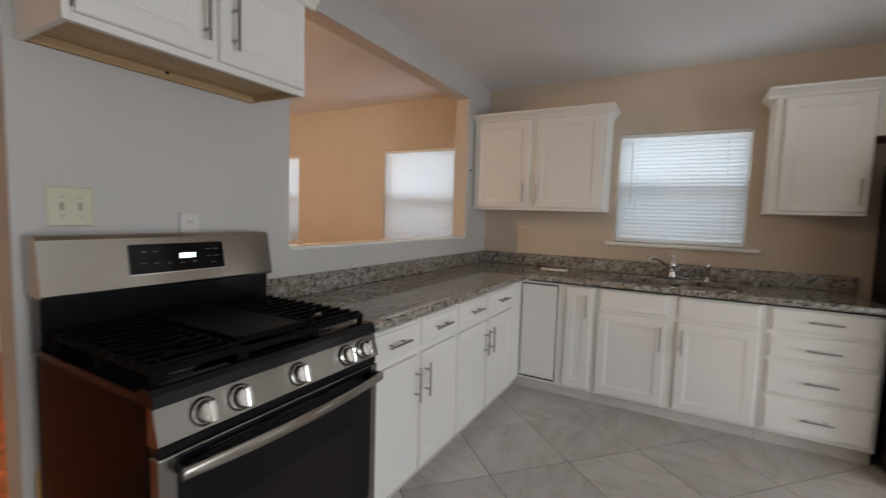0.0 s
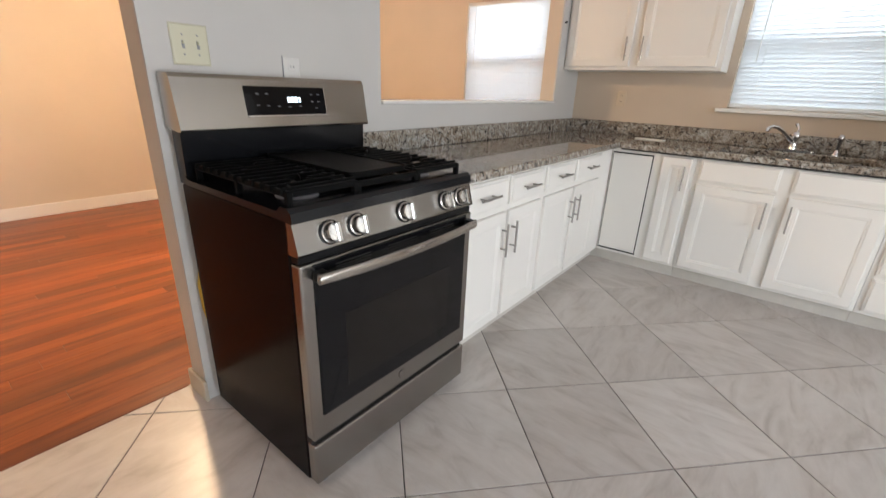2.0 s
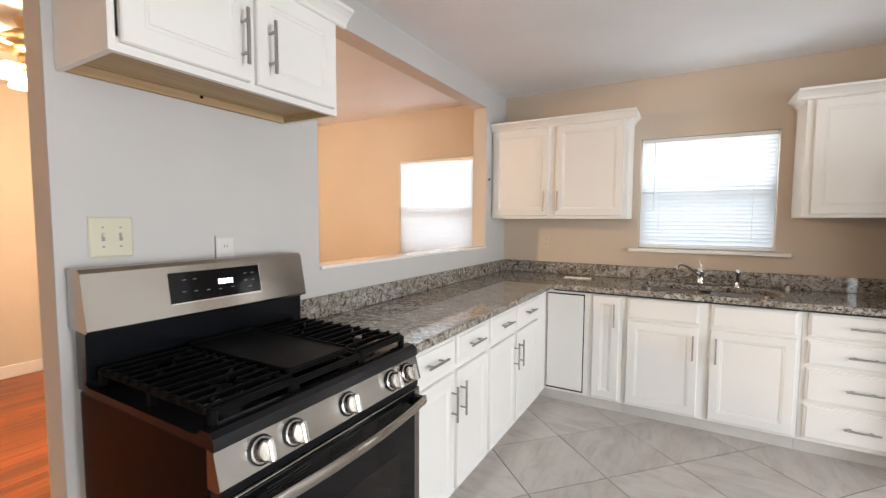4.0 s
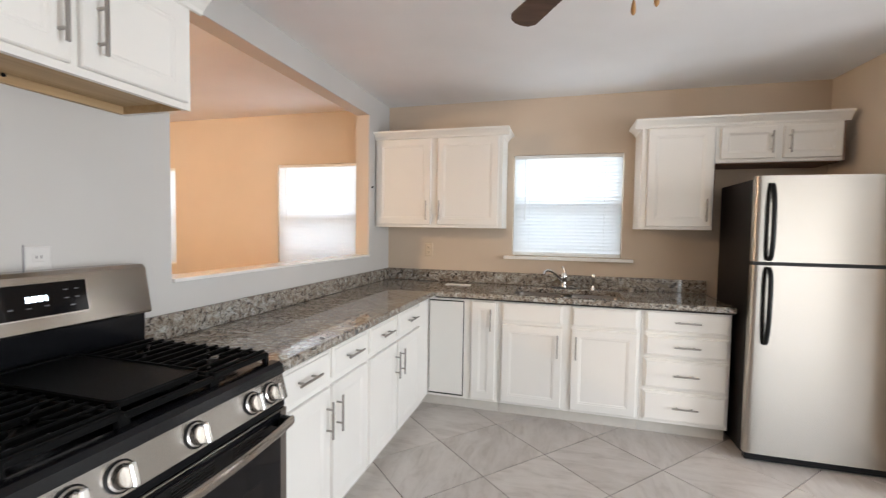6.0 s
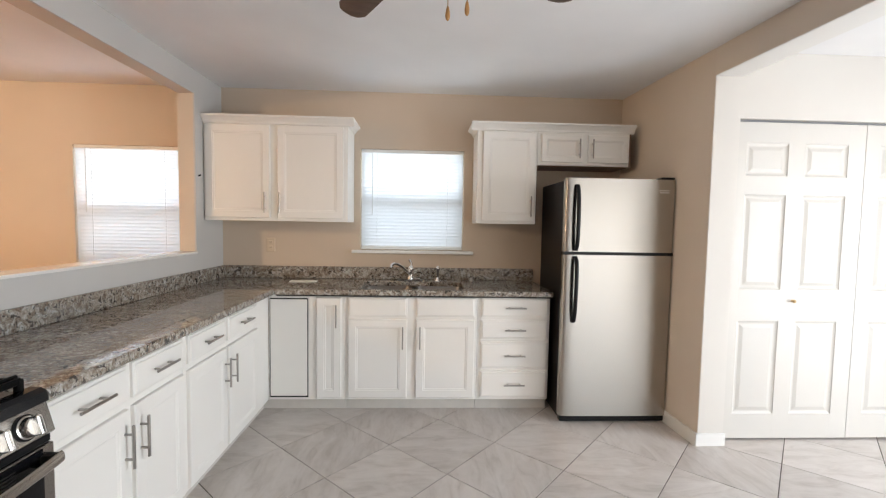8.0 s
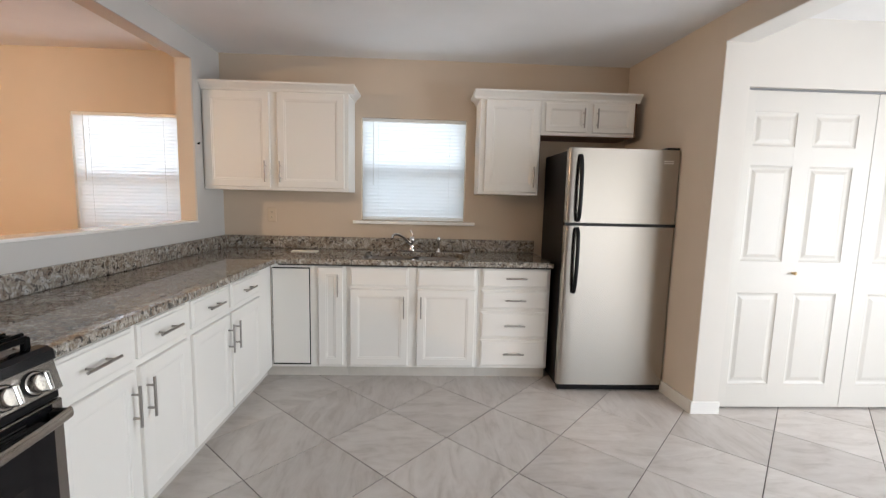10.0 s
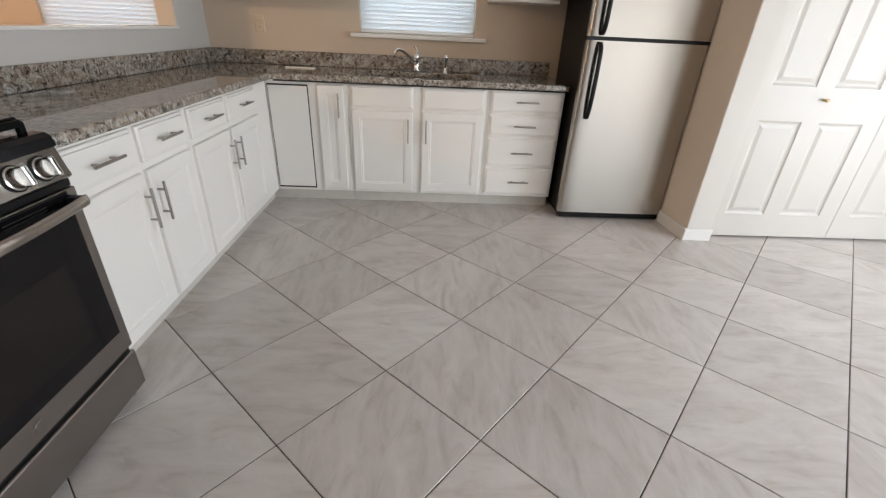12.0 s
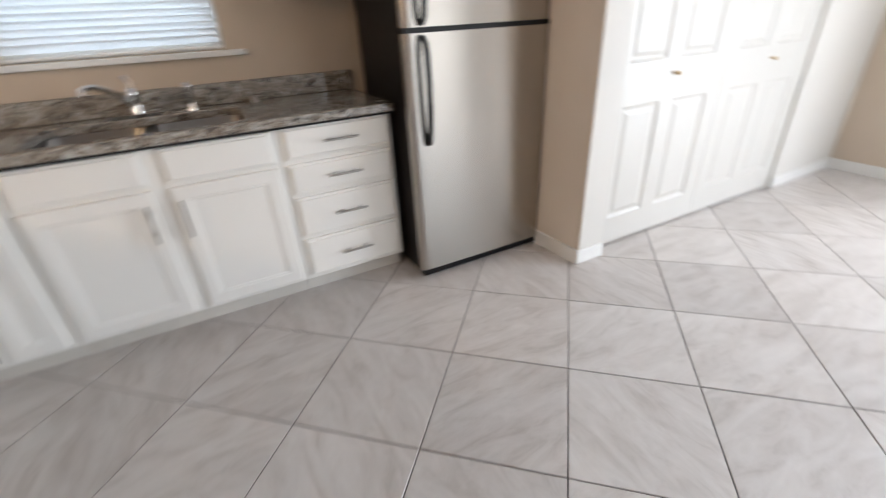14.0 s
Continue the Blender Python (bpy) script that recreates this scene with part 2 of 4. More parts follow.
def wood(name, stops, rough, along, random_tint=0.0, fine=1.0):
    m, nt, b = material(name, stops[1][1], rough)
    tc = nt.nodes.new("ShaderNodeTexCoord")
    info = nt.nodes.new("ShaderNodeObjectInfo")
    geo = nt.nodes.new("ShaderNodeNewGeometry")
    far = nt.nodes.new("ShaderNodeVectorMath")
    far.operation = "SCALE"
    far.inputs[0].default_value = (17.0, 29.0, 5.0)
    s = nt.nodes.new("ShaderNodeMath")
    nt.links.new(info.outputs["Random"], s.inputs[0])
    nt.links.new(geo.outputs["Random Per Island"], s.inputs[1])
    nt.links.new(s.outputs[0], far.inputs["Scale"])
    add = nt.nodes.new("ShaderNodeVectorMath")
    nt.links.new(tc.outputs["Object"], add.inputs[0])
    nt.links.new(far.outputs["Vector"], add.inputs[1])
    sc = {"x": (1.2, 22, 22), "y": (22, 1.2, 22), "z": (22, 22, 1.2)}[along]
    mp = node(nt, "ShaderNodeMapping", Scale=tuple(c * fine for c in sc))
    nt.links.new(add.outputs["Vector"], mp.inputs["Vector"])
    g = noise_tex(nt, mp.outputs["Vector"], 1.6, 6.0, 0.6, 0.6)
    col = ramp(nt, g, stops)
    if random_tint:
        frac = nt.nodes.new("ShaderNodeMath")
        frac.operation = "FRACT"
        nt.links.new(s.outputs[0], frac.inputs[0])
        tint = ramp(nt, frac.outputs[0], [(0.0, (1 - random_tint,) * 3), (1.0, (1.0, 1.0, 1.0))])
        col = mix(nt, 1.0, col, tint, "MULTIPLY")
    nt.links.new(col, b.inputs["Base Color"])
    bump(nt, b, g, 0.05, 0.003)
    return m


MAT["hardwood"] = wood("hardwood", [(0.25, (0.17, 0.031, 0.006)), (0.5, (0.36, 0.080, 0.012)), (0.78, (0.50, 0.138, 0.024))], 0.3, "y", 0.6)
MAT["ply"] = wood("cabinet_underside", [(0.25, (0.38, 0.25, 0.12)), (0.5, (0.46, 0.32, 0.17)), (0.78, (0.54, 0.40, 0.23))], 0.5, "y")
MAT["blade"] = wood("fan_blade_wood", [(0.25, (0.045, 0.020, 0.012)), (0.5, (0.085, 0.042, 0.026)), (0.78, (0.13, 0.07, 0.045))], 0.4, "x")
MAT["pendant"] = wood("pull_wood", [(0.25, (0.35, 0.17, 0.05)), (0.5, (0.46, 0.24, 0.08)), (0.78, (0.55, 0.32, 0.12))], 0.4, "z")
# raw brown cabinet end; the same brown darkens the recess over the refrigerator
MAT["brown_side"] = wood("raw_side_and_recess_shade", [(0.25, (0.12, 0.055, 0.028)), (0.5, (0.17, 0.08, 0.045)), (0.78, (0.22, 0.12, 0.07))], 0.5, "z")

# blind slats: thin vinyl that lets daylight through
m, nt, b = material("vinyl_slat", (0.86, 0.86, 0.85), 0.45)
tr = node(nt, "ShaderNodeBsdfTranslucent", Color=(0.86, 0.87, 0.88, 1))
ms = node(nt, "ShaderNodeMixShader", Fac=0.42)
nt.links.new(b.outputs[0], ms.inputs[1])
nt.links.new(tr.outputs[0], ms.inputs[2])
nt.links.new(ms.outputs[0], nt.nodes["Material Output"].inputs["Surface"])
bump(nt, b, noise_tex(nt, coords(nt), 30.0), 0.02, 0.002)
MAT["slat"] = m

m, nt, b = material("window_glass", (1, 1, 1), 0.0)
b.inputs["Transmission Weight"].default_value = 1.0
b.inputs["IOR"].default_value = 1.01
MAT["glass"] = m

# insect screen: fine grey mesh, half open
m, nt, b = material("insect_screen", (0.10, 0.10, 0.105), 0.7)
clear = nt.nodes.new("ShaderNodeBsdfTransparent")
ms = node(nt, "ShaderNodeMixShader", Fac=0.24)
nt.links.new(clear.outputs[0], ms.inputs[1])
nt.links.new(b.outputs[0], ms.inputs[2])
nt.links.new(ms.outputs[0], nt.nodes["Material Output"].inputs["Surface"])
MAT["screen"] = m


# ---------------------------------------------------------------- mesh helpers
def finish(bm, name, mat, smooth=None):
    me = bpy.data.meshes.new(name)
    bmesh.ops.recalc_face_normals(bm, faces=bm.faces[:])
    bm.to_mesh(me)
    bm.free()
    me.materials.append(MAT[mat])
    if smooth is not None:
        for p in me.polygons:
            p.use_smooth = True
        me.set_sharp_from_angle(angle=radians(smooth))
    return me


def root_place(ob):
    at = Vector()
    while ob is not None:
        at += ob.location
        ob = ob.parent
    return at


def thing(name, at, label, category, group="", kind=""):
    ob = new(name)
    ob.location = at
    ob.empty_display_size = 0.05
    return tagged(ob, label, category, group, kind)


def part(name, bm, mat, parent, label="", smooth=None):
    """Links a bmesh, given in world places, as one mesh object under a thing or a part."""
    bmesh.ops.translate(bm, verts=bm.verts[:], vec=-root_place(parent))
    ob = new(name, finish(bm, name, mat, smooth))
    ob.parent = parent
    return tagged(ob, label)


def whole(name, bm, mat, at, label, category, group="", kind="", smooth=None):
    """A top-level thing of a single mesh, its origin at at."""
    bmesh.ops.translate(bm, verts=bm.verts[:], vec=-Vector(at))
    ob = new(name, finish(bm, name, mat, smooth))
    ob.location = at
    return tagged(ob, label, category, group, kind)


def box(x0, x1, y0, y1, z0, z1, bevel=0.0, seg=1, bm=None):
    b2 = bmesh.new()
    bmesh.ops.create_cube(b2, size=1.0)
    for v in b2.verts:
        v.co = Vector(((x0 + x1) / 2 + v.co.x * (x1 - x0), (y0 + y1) / 2 + v.co.y * (y1 - y0), (z0 + z1) / 2 + v.co.z * (z1 - z0)))
    if bevel:
        bmesh.ops.bevel(b2, geom=b2.edges[:], offset=bevel, segments=seg, affect="EDGES", profile=0.5)
    if bm is None:
        return b2
    return join(bm, b2)


def join(bm, other):
    me = bpy.data.meshes.new("join")
    other.to_mesh(me)
    other.free()
    bm.from_mesh(me)
    bpy.data.meshes.remove(me)
    return bm


def tube(points, radius, sides=10, bm=None, closed_ends=True):
    """A round bar along points; radius is a number or one for each point."""
    bm = bm or bmesh.new()
    pts = [Vector(p) for p in points]
    radii = radius if isinstance(radius, (list, tuple)) else [radius] * len(pts)
    rings = []
    ref = None
    for i, p in enumerate(pts):
        d = (pts[min(i + 1, len(pts) - 1)] - pts[max(i - 1, 0)]).normalized()
        if ref is None:
            ref = Vector((0, 0, 1)) if abs(d.z) < 0.9 else Vector((1, 0, 0))
        u = d.cross(ref).normalized()
        w = u.cross(d).normalized()
        ref = w
        rings.append([bm.verts.new(p + radii[i] * (u * math.cos(2 * math.pi * k / sides) + w * math.sin(2 * math.pi * k / sides))) for k in range(sides)])
    for a, c in zip(rings, rings[1:]):
        for k in range(sides):
            bm.faces.new((a[k], a[(k + 1) % sides], c[(k + 1) % sides], c[k]))
    if closed_ends:
        bm.faces.new(rings[0][::-1])
        bm.faces.new(rings[-1])
    return bm


def lathe(profile, m=Matrix(), sides=24, bm=None):
    """Turns (radius, height) pairs round the z axis of m."""
    bm = bm or bmesh.new()
    rings = []
    for r, h in profile:
        rings.append([bm.verts.new(m @ Vector((max(r, 1e-4) * math.cos(2 * math.pi * k / sides), max(r, 1e-4) * math.sin(2 * math.pi * k / sides), h))) for k in range(sides)])
    for a, c in zip(rings, rings[1:]):
        for k in range(sides):
            bm.faces.new((a[k], a[(k + 1) % sides], c[(k + 1) % sides], c[k]))
    bm.faces.new(rings[0][::-1])
    bm.faces.new(rings[-1])
    return bm


def extrude_loop(loop, a, c, axis):
    """A prism: a closed 2D loop swept from a to c along an axis; loop pairs fill the other two axes in order."""
    bm = bmesh.new()

    def at(p, s):
        return {"x": (s, p[0], p[1]), "y": (p[0], s, p[1]), "z": (p[0], p[1], s)}[axis]

    lo = [bm.verts.new(at(p, a)) for p in loop]
    hi = [bm.verts.new(at(p, c)) for p in loop]
    n = len(loop)
    for k in range(n):
        bm.faces.new((lo[k], lo[(k + 1) % n], hi[(k + 1) % n], hi[k]))
    bm.faces.new(lo[::-1])
    bm.faces.new(hi)
    return bm


def rings_panel(m, w, h, steps):
    """A front seen along local +y, w wide and h high from the local origin; steps are (inset, distance out of the plane)."""
    bm = bmesh.new()
    loops = []
    for inset, out in steps:
        loops.append([bm.verts.new(m @ Vector((x, -out, z))) for x, z in ((inset, inset), (w - inset, inset), (w - inset, h - inset), (inset, h - inset))])
    for a, c in zip(loops, loops[1:]):
        for k in range(4):
            bm.faces.new((a[k], a[(k + 1) % 4], c[(k + 1) % 4], c[k]))
    bm.faces.new(loops[0][::-1])
    bm.faces.new(loops[-1])
    return bm


DOOR_STEPS = [(0, 0), (0, 0.015), (0.004, 0.019), (0.052, 0.019), (0.055, 0.0165), (0.062, 0.0165), (0.068, 0.0130), (0.074, 0.0127)]
DRAWER_STEPS = [(0, 0), (0, 0.011), (0.004, 0.0135), (0.011, 0.0145), (0.014, 0.019)]


def facing_south(x, y, z):
    """Local x along +x, outward along -y."""
    return Matrix.Translation((x, y, z))


def facing_east(x, y, z):
    """Local x along +y, outward along +x."""
    return Matrix.Translation((x, y, z)) @ pose(0, 0, 0, 0, 0, 90)


def bar_handle(m, length, parent, upright):
    """A bar pull with two posts; m's origin is its middle on the front."""
    bm = bmesh.new()
    half = length / 2

    def at(s, out):
        return m @ (Vector((0, -out, s)) if upright else Vector((s, -out, 0)))

    tube([at(-half, 0.032), at(half, 0.032)], 0.0058, 10, bm)
    for s in (-half * 0.58, half * 0.58):
        tube([at(s, 0.0), at(s, 0.032)], 0.0048, 8, bm)
    return part("handle", bm, "nickel", parent, "brushed nickel bar handle", 40)


# ---------------------------------------------------------------- setting
CEIL, WEST, EAST, SOUTH, NORTH = 2.51, -3.55, 6.30, -2.2, 4.0
PASS = (1.662, 3.572, 1.145, 2.335)          # pass-through: y from, y to, sill, head


def wall_with_holes(name, x0, x1, y0, y1, z0, z1, holes, mat, label):
    """A wall along x or y; holes are (from, to, bottom, top) along its length."""
    along_x = (x1 - x0) > (y1 - y0)
    a0, a1 = (x0, x1) if along_x else (y0, y1)
    cuts = sorted({a0, a1, *[h[0] for h in holes], *[h[1] for h in holes]})
    levels = sorted({z0, z1, *[h[2] for h in holes], *[h[3] for h in holes]})
    bm = bmesh.new()

    def solid(i, j):
        if not (0 <= i < len(cuts) - 1 and 0 <= j < len(levels) - 1):
            return False
        a, z = (cuts[i] + cuts[i + 1]) / 2, (levels[j] + levels[j + 1]) / 2
        return not any(h[0] < a < h[1] and h[2] < z < h[3] for h in holes)

    def quad(pts):
        bm.faces.new([bm.verts.new(p if along_x else (p[1], p[0], p[2])) for p in pts])

    d0, d1 = (y0, y1) if along_x else (x0, x1)
    for i in range(len(cuts) - 1):
        for j in range(len(levels) - 1):
            if not solid(i, j):
                continue
            a, c, z, t = cuts[i], cuts[i + 1], levels[j], levels[j + 1]
            quad([(a, d0, z), (c, d0, z), (c, d0, t), (a, d0, t)])
            quad([(a, d1, z), (c, d1, z), (c, d1, t), (a, d1, t)])
            if not solid(i - 1, j):
                quad([(a, d0, z), (a, d1, z), (a, d1, t), (a, d0, t)])
            if not solid(i + 1, j):
                quad([(c, d0, z), (c, d1, z), (c, d1, t), (c, d0, t)])
            if not solid(i, j - 1):
                quad([(a, d0, z), (c, d0, z), (c, d1, z), (a, d1, z)])
            if not solid(i, j + 1):
                quad([(a, d0, t), (c, d0, t), (c, d1, t), (a, d1, t)])
    bmesh.ops.remove_doubles(bm, verts=bm.verts[:], dist=1e-5)
    ob = new(name, finish(bm, name, mat))
    return tagged(ob, label, "wall", kind="structure")


WIN = {"window_1": (1.163, 2.050, 1.168, 2.032), "window_2": (-1.215, -0.335, 0.955, 2.012), "window_3": (-3.40, -2.515, 0.955, 2.012)}
# kitchen side and dining side of the sink wall carry different paint, so the wall is built in two lengths
wall_with_holes("wall_north", -0.0, 3.69, NORTH, NORTH + 0.20, 0, CEIL, [WIN["window_1"]], "beige", "beige painted plaster wall behind the sink")
wall_with_holes("wall_north_dining", WEST - 0.15, -0.001, NORTH, NORTH + 0.20, 0, CEIL, [WIN["window_2"], WIN["window_3"]], "peach", "peach painted dining room wall")
wall_with_holes("wall_west", WEST - 0.15, WEST, SOUTH, NORTH, 0, CEIL, [], "peach", "peach painted living room wall")
# wall between kitchen and dining: two skins, so that each side has its paint
WALL_D = -0.122
HOLES = [(SOUTH, 0.680, 0.0, PASS[3]), PASS]
wall_with_holes("wall_passthrough", -0.012, 0.0, SOUTH, NORTH - 0.001, 0, CEIL, HOLES, "wall", "grey painted wall with an open pass-through")
wall_with_holes("wall_passthrough_dining", WALL_D, -0.0125, SOUTH, NORTH - 0.001, 0, CEIL, HOLES, "peach", "dining side of the pass-through wall, peach")
wall_with_holes("wall_south", WEST - 0.15, EAST + 0.15, SOUTH - 0.15, SOUTH, 0, CEIL, [(3.95, 6.1, 0.03, 2.1)], "wall", "plain painted wall")
wall_with_holes("wall_east", EAST, EAST + 0.15, SOUTH, 3.1, 0, CEIL, [(-0.25, 1.45, 0.05, 2.1)], "beige", "plain painted side room wall")
# wall beside the refrigerator, a little out of square, and the beam that carries on from its end
SKEW = [(3.425, NORTH - 0.001), (3.489, 2.885), (3.660, 2.885), (3.660, NORTH - 0.001)]
tagged(new("wall_refrigerator", finish(extrude_loop(SKEW, 0, CEIL, "z"), "wall_refrigerator", "lit_beige")), "beige painted wall beside the refrigerator", "wall", kind="structure")
whole("beam", extrude_loop([(3.489, 2.8845), (3.660, 2.8845), (3.925, SOUTH), (3.742, SOUTH)], 2.345, CEIL - 0.001, "z"), "lit_beige", (3.59, 0, 2.352), "boxed ceiling beam over the wide opening", "beam", kind="structure")
whole("opening_jamb", box(3.492, 3.659, 2.8800, 2.8846, 0.0855, 2.339), "toned_trim", (3.59, 2.88, 0), "white painted end of the wall beside the closet", "jamb", kind="structure")
whole("opening_soffit", extrude_loop([(3.492, 2.8846), (3.659, 2.8846), (3.923, SOUTH), (3.744, SOUTH)], 2.3405, 2.3445, "z"), "trim", (3.6, 1.0, 2.35), "white painted underside of the beam", "soffit", kind="structure")
wall_with_holes("wall_closet", 3.6605, EAST, 2.93, 3.05, 0, CEIL, [(3.662, 5.460, -0.1, 2.100)], "toned_trim", "white wall above the closet doors")
whole("closet_back", box(3.683, EAST, 3.55, 3.6, 0, CEIL), "trim", (5, 3.6, 0), "plain wall at the back of the closet", "wall", kind="structure")

for nm, x0, x1, y0, y1, mt, lb in (("ceiling", -0.012, 3.60, SOUTH, NORTH + 0.2, "ceiling", "white kitchen ceiling"),
                                    ("ceiling_living", WEST - 0.15, -0.0125, SOUTH, NORTH + 0.2, "ceiling", "white living room ceiling"),
                                    ("ceiling_side_room", 3.601, EAST + 0.15, SOUTH, NORTH + 0.2, "ceiling", "white side room ceiling")):
    whole(nm, box(x0, x1, y0, y1, CEIL, CEIL + 0.12), mt, (x0, y0, CEIL), lb, "ceiling", kind="structure")

# sill board of the pass-through
whole("passthrough_sill", box(WALL_D - 0.014, 0.014, PASS[0] + 0.002, PASS[1] - 0.002, 1.1455, 1.163, 0.004, 2), "sill_gloss", (0, 2.6, 1.145), "white painted sill board of the pass-through", "sill", kind="structure")


def skirting(name, x0, x1, y0, y1, label, h=0.085, mat="trim"):
    bm = box(x0, x1, y0, y1, 0.0, h, 0.004)
    whole(name, bm, mat, ((x0 + x1) / 2, (y0 + y1) / 2, 0), label, "baseboard", kind="structure")


skirting("baseboard_west", WEST, WEST + 0.014, SOUTH, NORTH, "cream baseboard of the living room", 0.11)
skirting("baseboard_end", WALL_D - 0.014, 0.012, 0.666, 0.680, "yellowed baseboard round the wall's end", 0.095, "tan_trim")
skirting("baseboard_dining", WALL_D - 0.014, WALL_D, 0.680, NORTH, "baseboard of the dining side", 0.095)
skirting("baseboard_east", EAST - 0.014, EAST, 1.45, 2.93, "white baseboard of the side room")
skirting("baseboard_jamb", 3.475, 3.672, 2.871, 2.885, "white baseboard round the wall end")
bm = extrude_loop([(3.489, 2.885), (3.469, 3.235), (3.455, 3.235), (3.475, 2.885)], 0, 0.085, "z")
whole("baseboard_refrigerator", bm, "trim", (3.49, 3.0, 0), "white baseboard beside the refrigerator", "baseboard", kind="structure")
skirting("baseboard_closet", 5.462, EAST - 0.014, 2.916, 2.93, "white baseboard beside the closet")


# ---------------------------------------------------------------- windows and blinds
def window(name, label, sill):
    x0, x1, z0, z1 = WIN[name]
    w = thing(name, ((x0 + x1) / 2, NORTH + 0.1, z0), label, "window", kind="structure")
    f = 0.035
    y0, y1 = NORTH + 0.075, NORTH + 0.125
    bm = box(x0 + 0.001, x0 + f, y0, y1, z0 + 0.001, z1 - 0.001, 0.003)
    box(x1 - f, x1 - 0.001, y0, y1, z0 + 0.001, z1 - 0.001, 0.003, 1, bm)
    box(x0 + f, x1 - f, y0, y1, z0 + 0.001, z0 + f, 0.003, 1, bm)
    box(x0 + f, x1 - f, y0, y1, z1 - f, z1 - 0.001, 0.003, 1, bm)
    part("window_frame", bm, "trim", w)
    zm = (z0 + z1) / 2
    part("meeting_rail", box(x0 + f, x1 - f, y0 - 0.012, y1, zm - 0.024, zm + 0.024, 0.003), "trim", w)
    for za, zb in ((z0 + f, zm - 0.024), (zm + 0.024, z1 - f)):
        p = part("pane", box(x0 + f, x1 - f, y0 + 0.022, y0 + 0.026, za, zb), "glass", w, "clear glass pane")
        p.visible_shadow = False
    part("insect_screen", box(x0 + f, x1 - f, y0 + 0.030, y0 + 0.031, z0 + f, zm - 0.024), "screen", w, "grey insect screen of the lower sash")
    if sill:
        # only the nose of the board runs past the opening
        nose = box(x0 - 0.07, x1 + 0.09, NORTH - 0.042, NORTH - 0.001, z0 - 0.028, z0 - 0.001, 0.005, 2)
        part("window_sill", nose, "trim", w, "painted wooden sill")
    return w


def blind(name_of_window, label):
    x0, x1, z0, z1 = WIN[name_of_window]
    xa, xb, y = x0 + 0.006, x1 - 0.006, NORTH + 0.022
    b = thing("window_blind", ((x0 + x1) / 2, y, z1 - 0.002), label, "blind", "window blinds")
    part("head_rail", box(xa, xb, y - 0.02, y + 0.018, z1 - 0.032, z1 - 0.002, 0.003), "white_plastic", b)
    part("bottom_rail", box(xa, xb, y - 0.012, y + 0.012, z0 + 0.006, z0 + 0.020, 0.004, 2), "white_plastic", b)
    pitch, tilt, depth = 0.0292, radians(-66), 0.0405
    n = int((z1 - z0 - 0.056) / pitch)
    bm = bmesh.new()
    k = 4
    lo, hi = [], []
    for i in range(k + 1):
        s = i / k - 0.5
        cy, cz = s * depth, 0.0022 * (1 - 4 * s * s)
        yy = cy * math.cos(tilt) + cz * math.sin(tilt)
        zz = -cy * math.sin(tilt) * -1 + cz * math.cos(tilt)
        lo.append(bm.verts.new((xa - (x0 + x1) / 2, yy, zz)))
        hi.append(bm.verts.new((xb - (x0 + x1) / 2, yy, zz)))
    for i in range(k):
        bm.faces.new((lo[i], lo[i + 1], hi[i + 1], hi[i]))
    bmesh.ops.solidify(bm, geom=bm.faces[:], thickness=0.0009)
    me = finish(bm, "slat", "slat")
    for i in range(n):
        ob = new("slat", me)
        ob.parent = b
        ob.location = (0, 0, -0.034 - pitch * (i + 0.5))
    for xs in (x0 + 0.14, x1 - 0.14):
        part("ladder_cord", tube([(xs, y - 0.014, z1 - 0.03), (xs, y - 0.014, z0 + 0.02)], 0.0009, 5), "white_plastic", b)
    part("tilt_wand", tube([(x0 + 0.10, y - 0.024, z1 - 0.02), (x0 + 0.102, y - 0.026, z1 - 0.25), (x0 + 0.10, y - 0.026, z1 - 0.56)], 0.0035, 7), "white_plastic", b, "thin pale wand")
    return b


window("window_1", "white framed sash window over the sink", True)
window("window_2", "white framed sash window of the dining room", False)
window("window_3", "white framed sash window of the dining room", False)
blind("window_1", "white slatted blind lowered over the sink window")
blind("window_2", "white slatted blind lowered over a dining window")
blind("window_3", "white slatted blind lowered over a dining window")


# ---------------------------------------------------------------- base cabinets
FACE_W, FACE_N = 0.592, 3.400      # planes of the two face frames
KICK, TOP = 0.092, 0.875


def base_unit(name, lo, hi, run, label):
    """A cabinet box with its face frame and toe kick, along the west or the north wall."""
    if run == "west":
        t = thing(name, (0.3, (lo + hi) / 2, 0), label, "cabinet", "base cabinets")
        part("body", box(0.003, FACE_W, lo, hi, KICK, TOP, 0.002), "cabinet", t)
        part("toe_kick", box(FACE_W - 0.075, FACE_W - 0.06, lo, 3.4595 if hi > 3 else hi, 0.0, KICK, 0.0), "scuffed", t, "scuffed painted toe kick, darkened for its shade")
    else:
        t = thing(name, ((lo + hi) / 2, 3.7, 0), label, "cabinet", "base cabinets")
        if name == "sink_cabinet":
            bm = box(lo, hi, FACE_N, FACE_N + 0.019, KICK, TOP, 0.002)
            part("face_frame", bm, "cabinet", t)
            for xa in (lo, hi - 0.016):
                part("side_panel", box(xa, xa + 0.016, FACE_N + 0.0195, NORTH - 0.003, KICK, TOP), "cabinet", t)
            part("bottom_panel", box(lo + 0.0165, hi - 0.0165, FACE_N + 0.0195, NORTH - 0.003, KICK, KICK + 0.016), "cabinet", t)
        else:
            part("body", box(lo, hi, FACE_N, NORTH - 0.003, KICK, TOP, 0.002), "cabinet", t)
        part("toe_kick", box(FACE_W - 0.06 if lo < 0.7 else lo, hi, FACE_N + 0.060, FACE_N + 0.075, 0.0, KICK, 0.0), "scuffed", t, "scuffed painted toe kick, darkened for its shade")
    return t


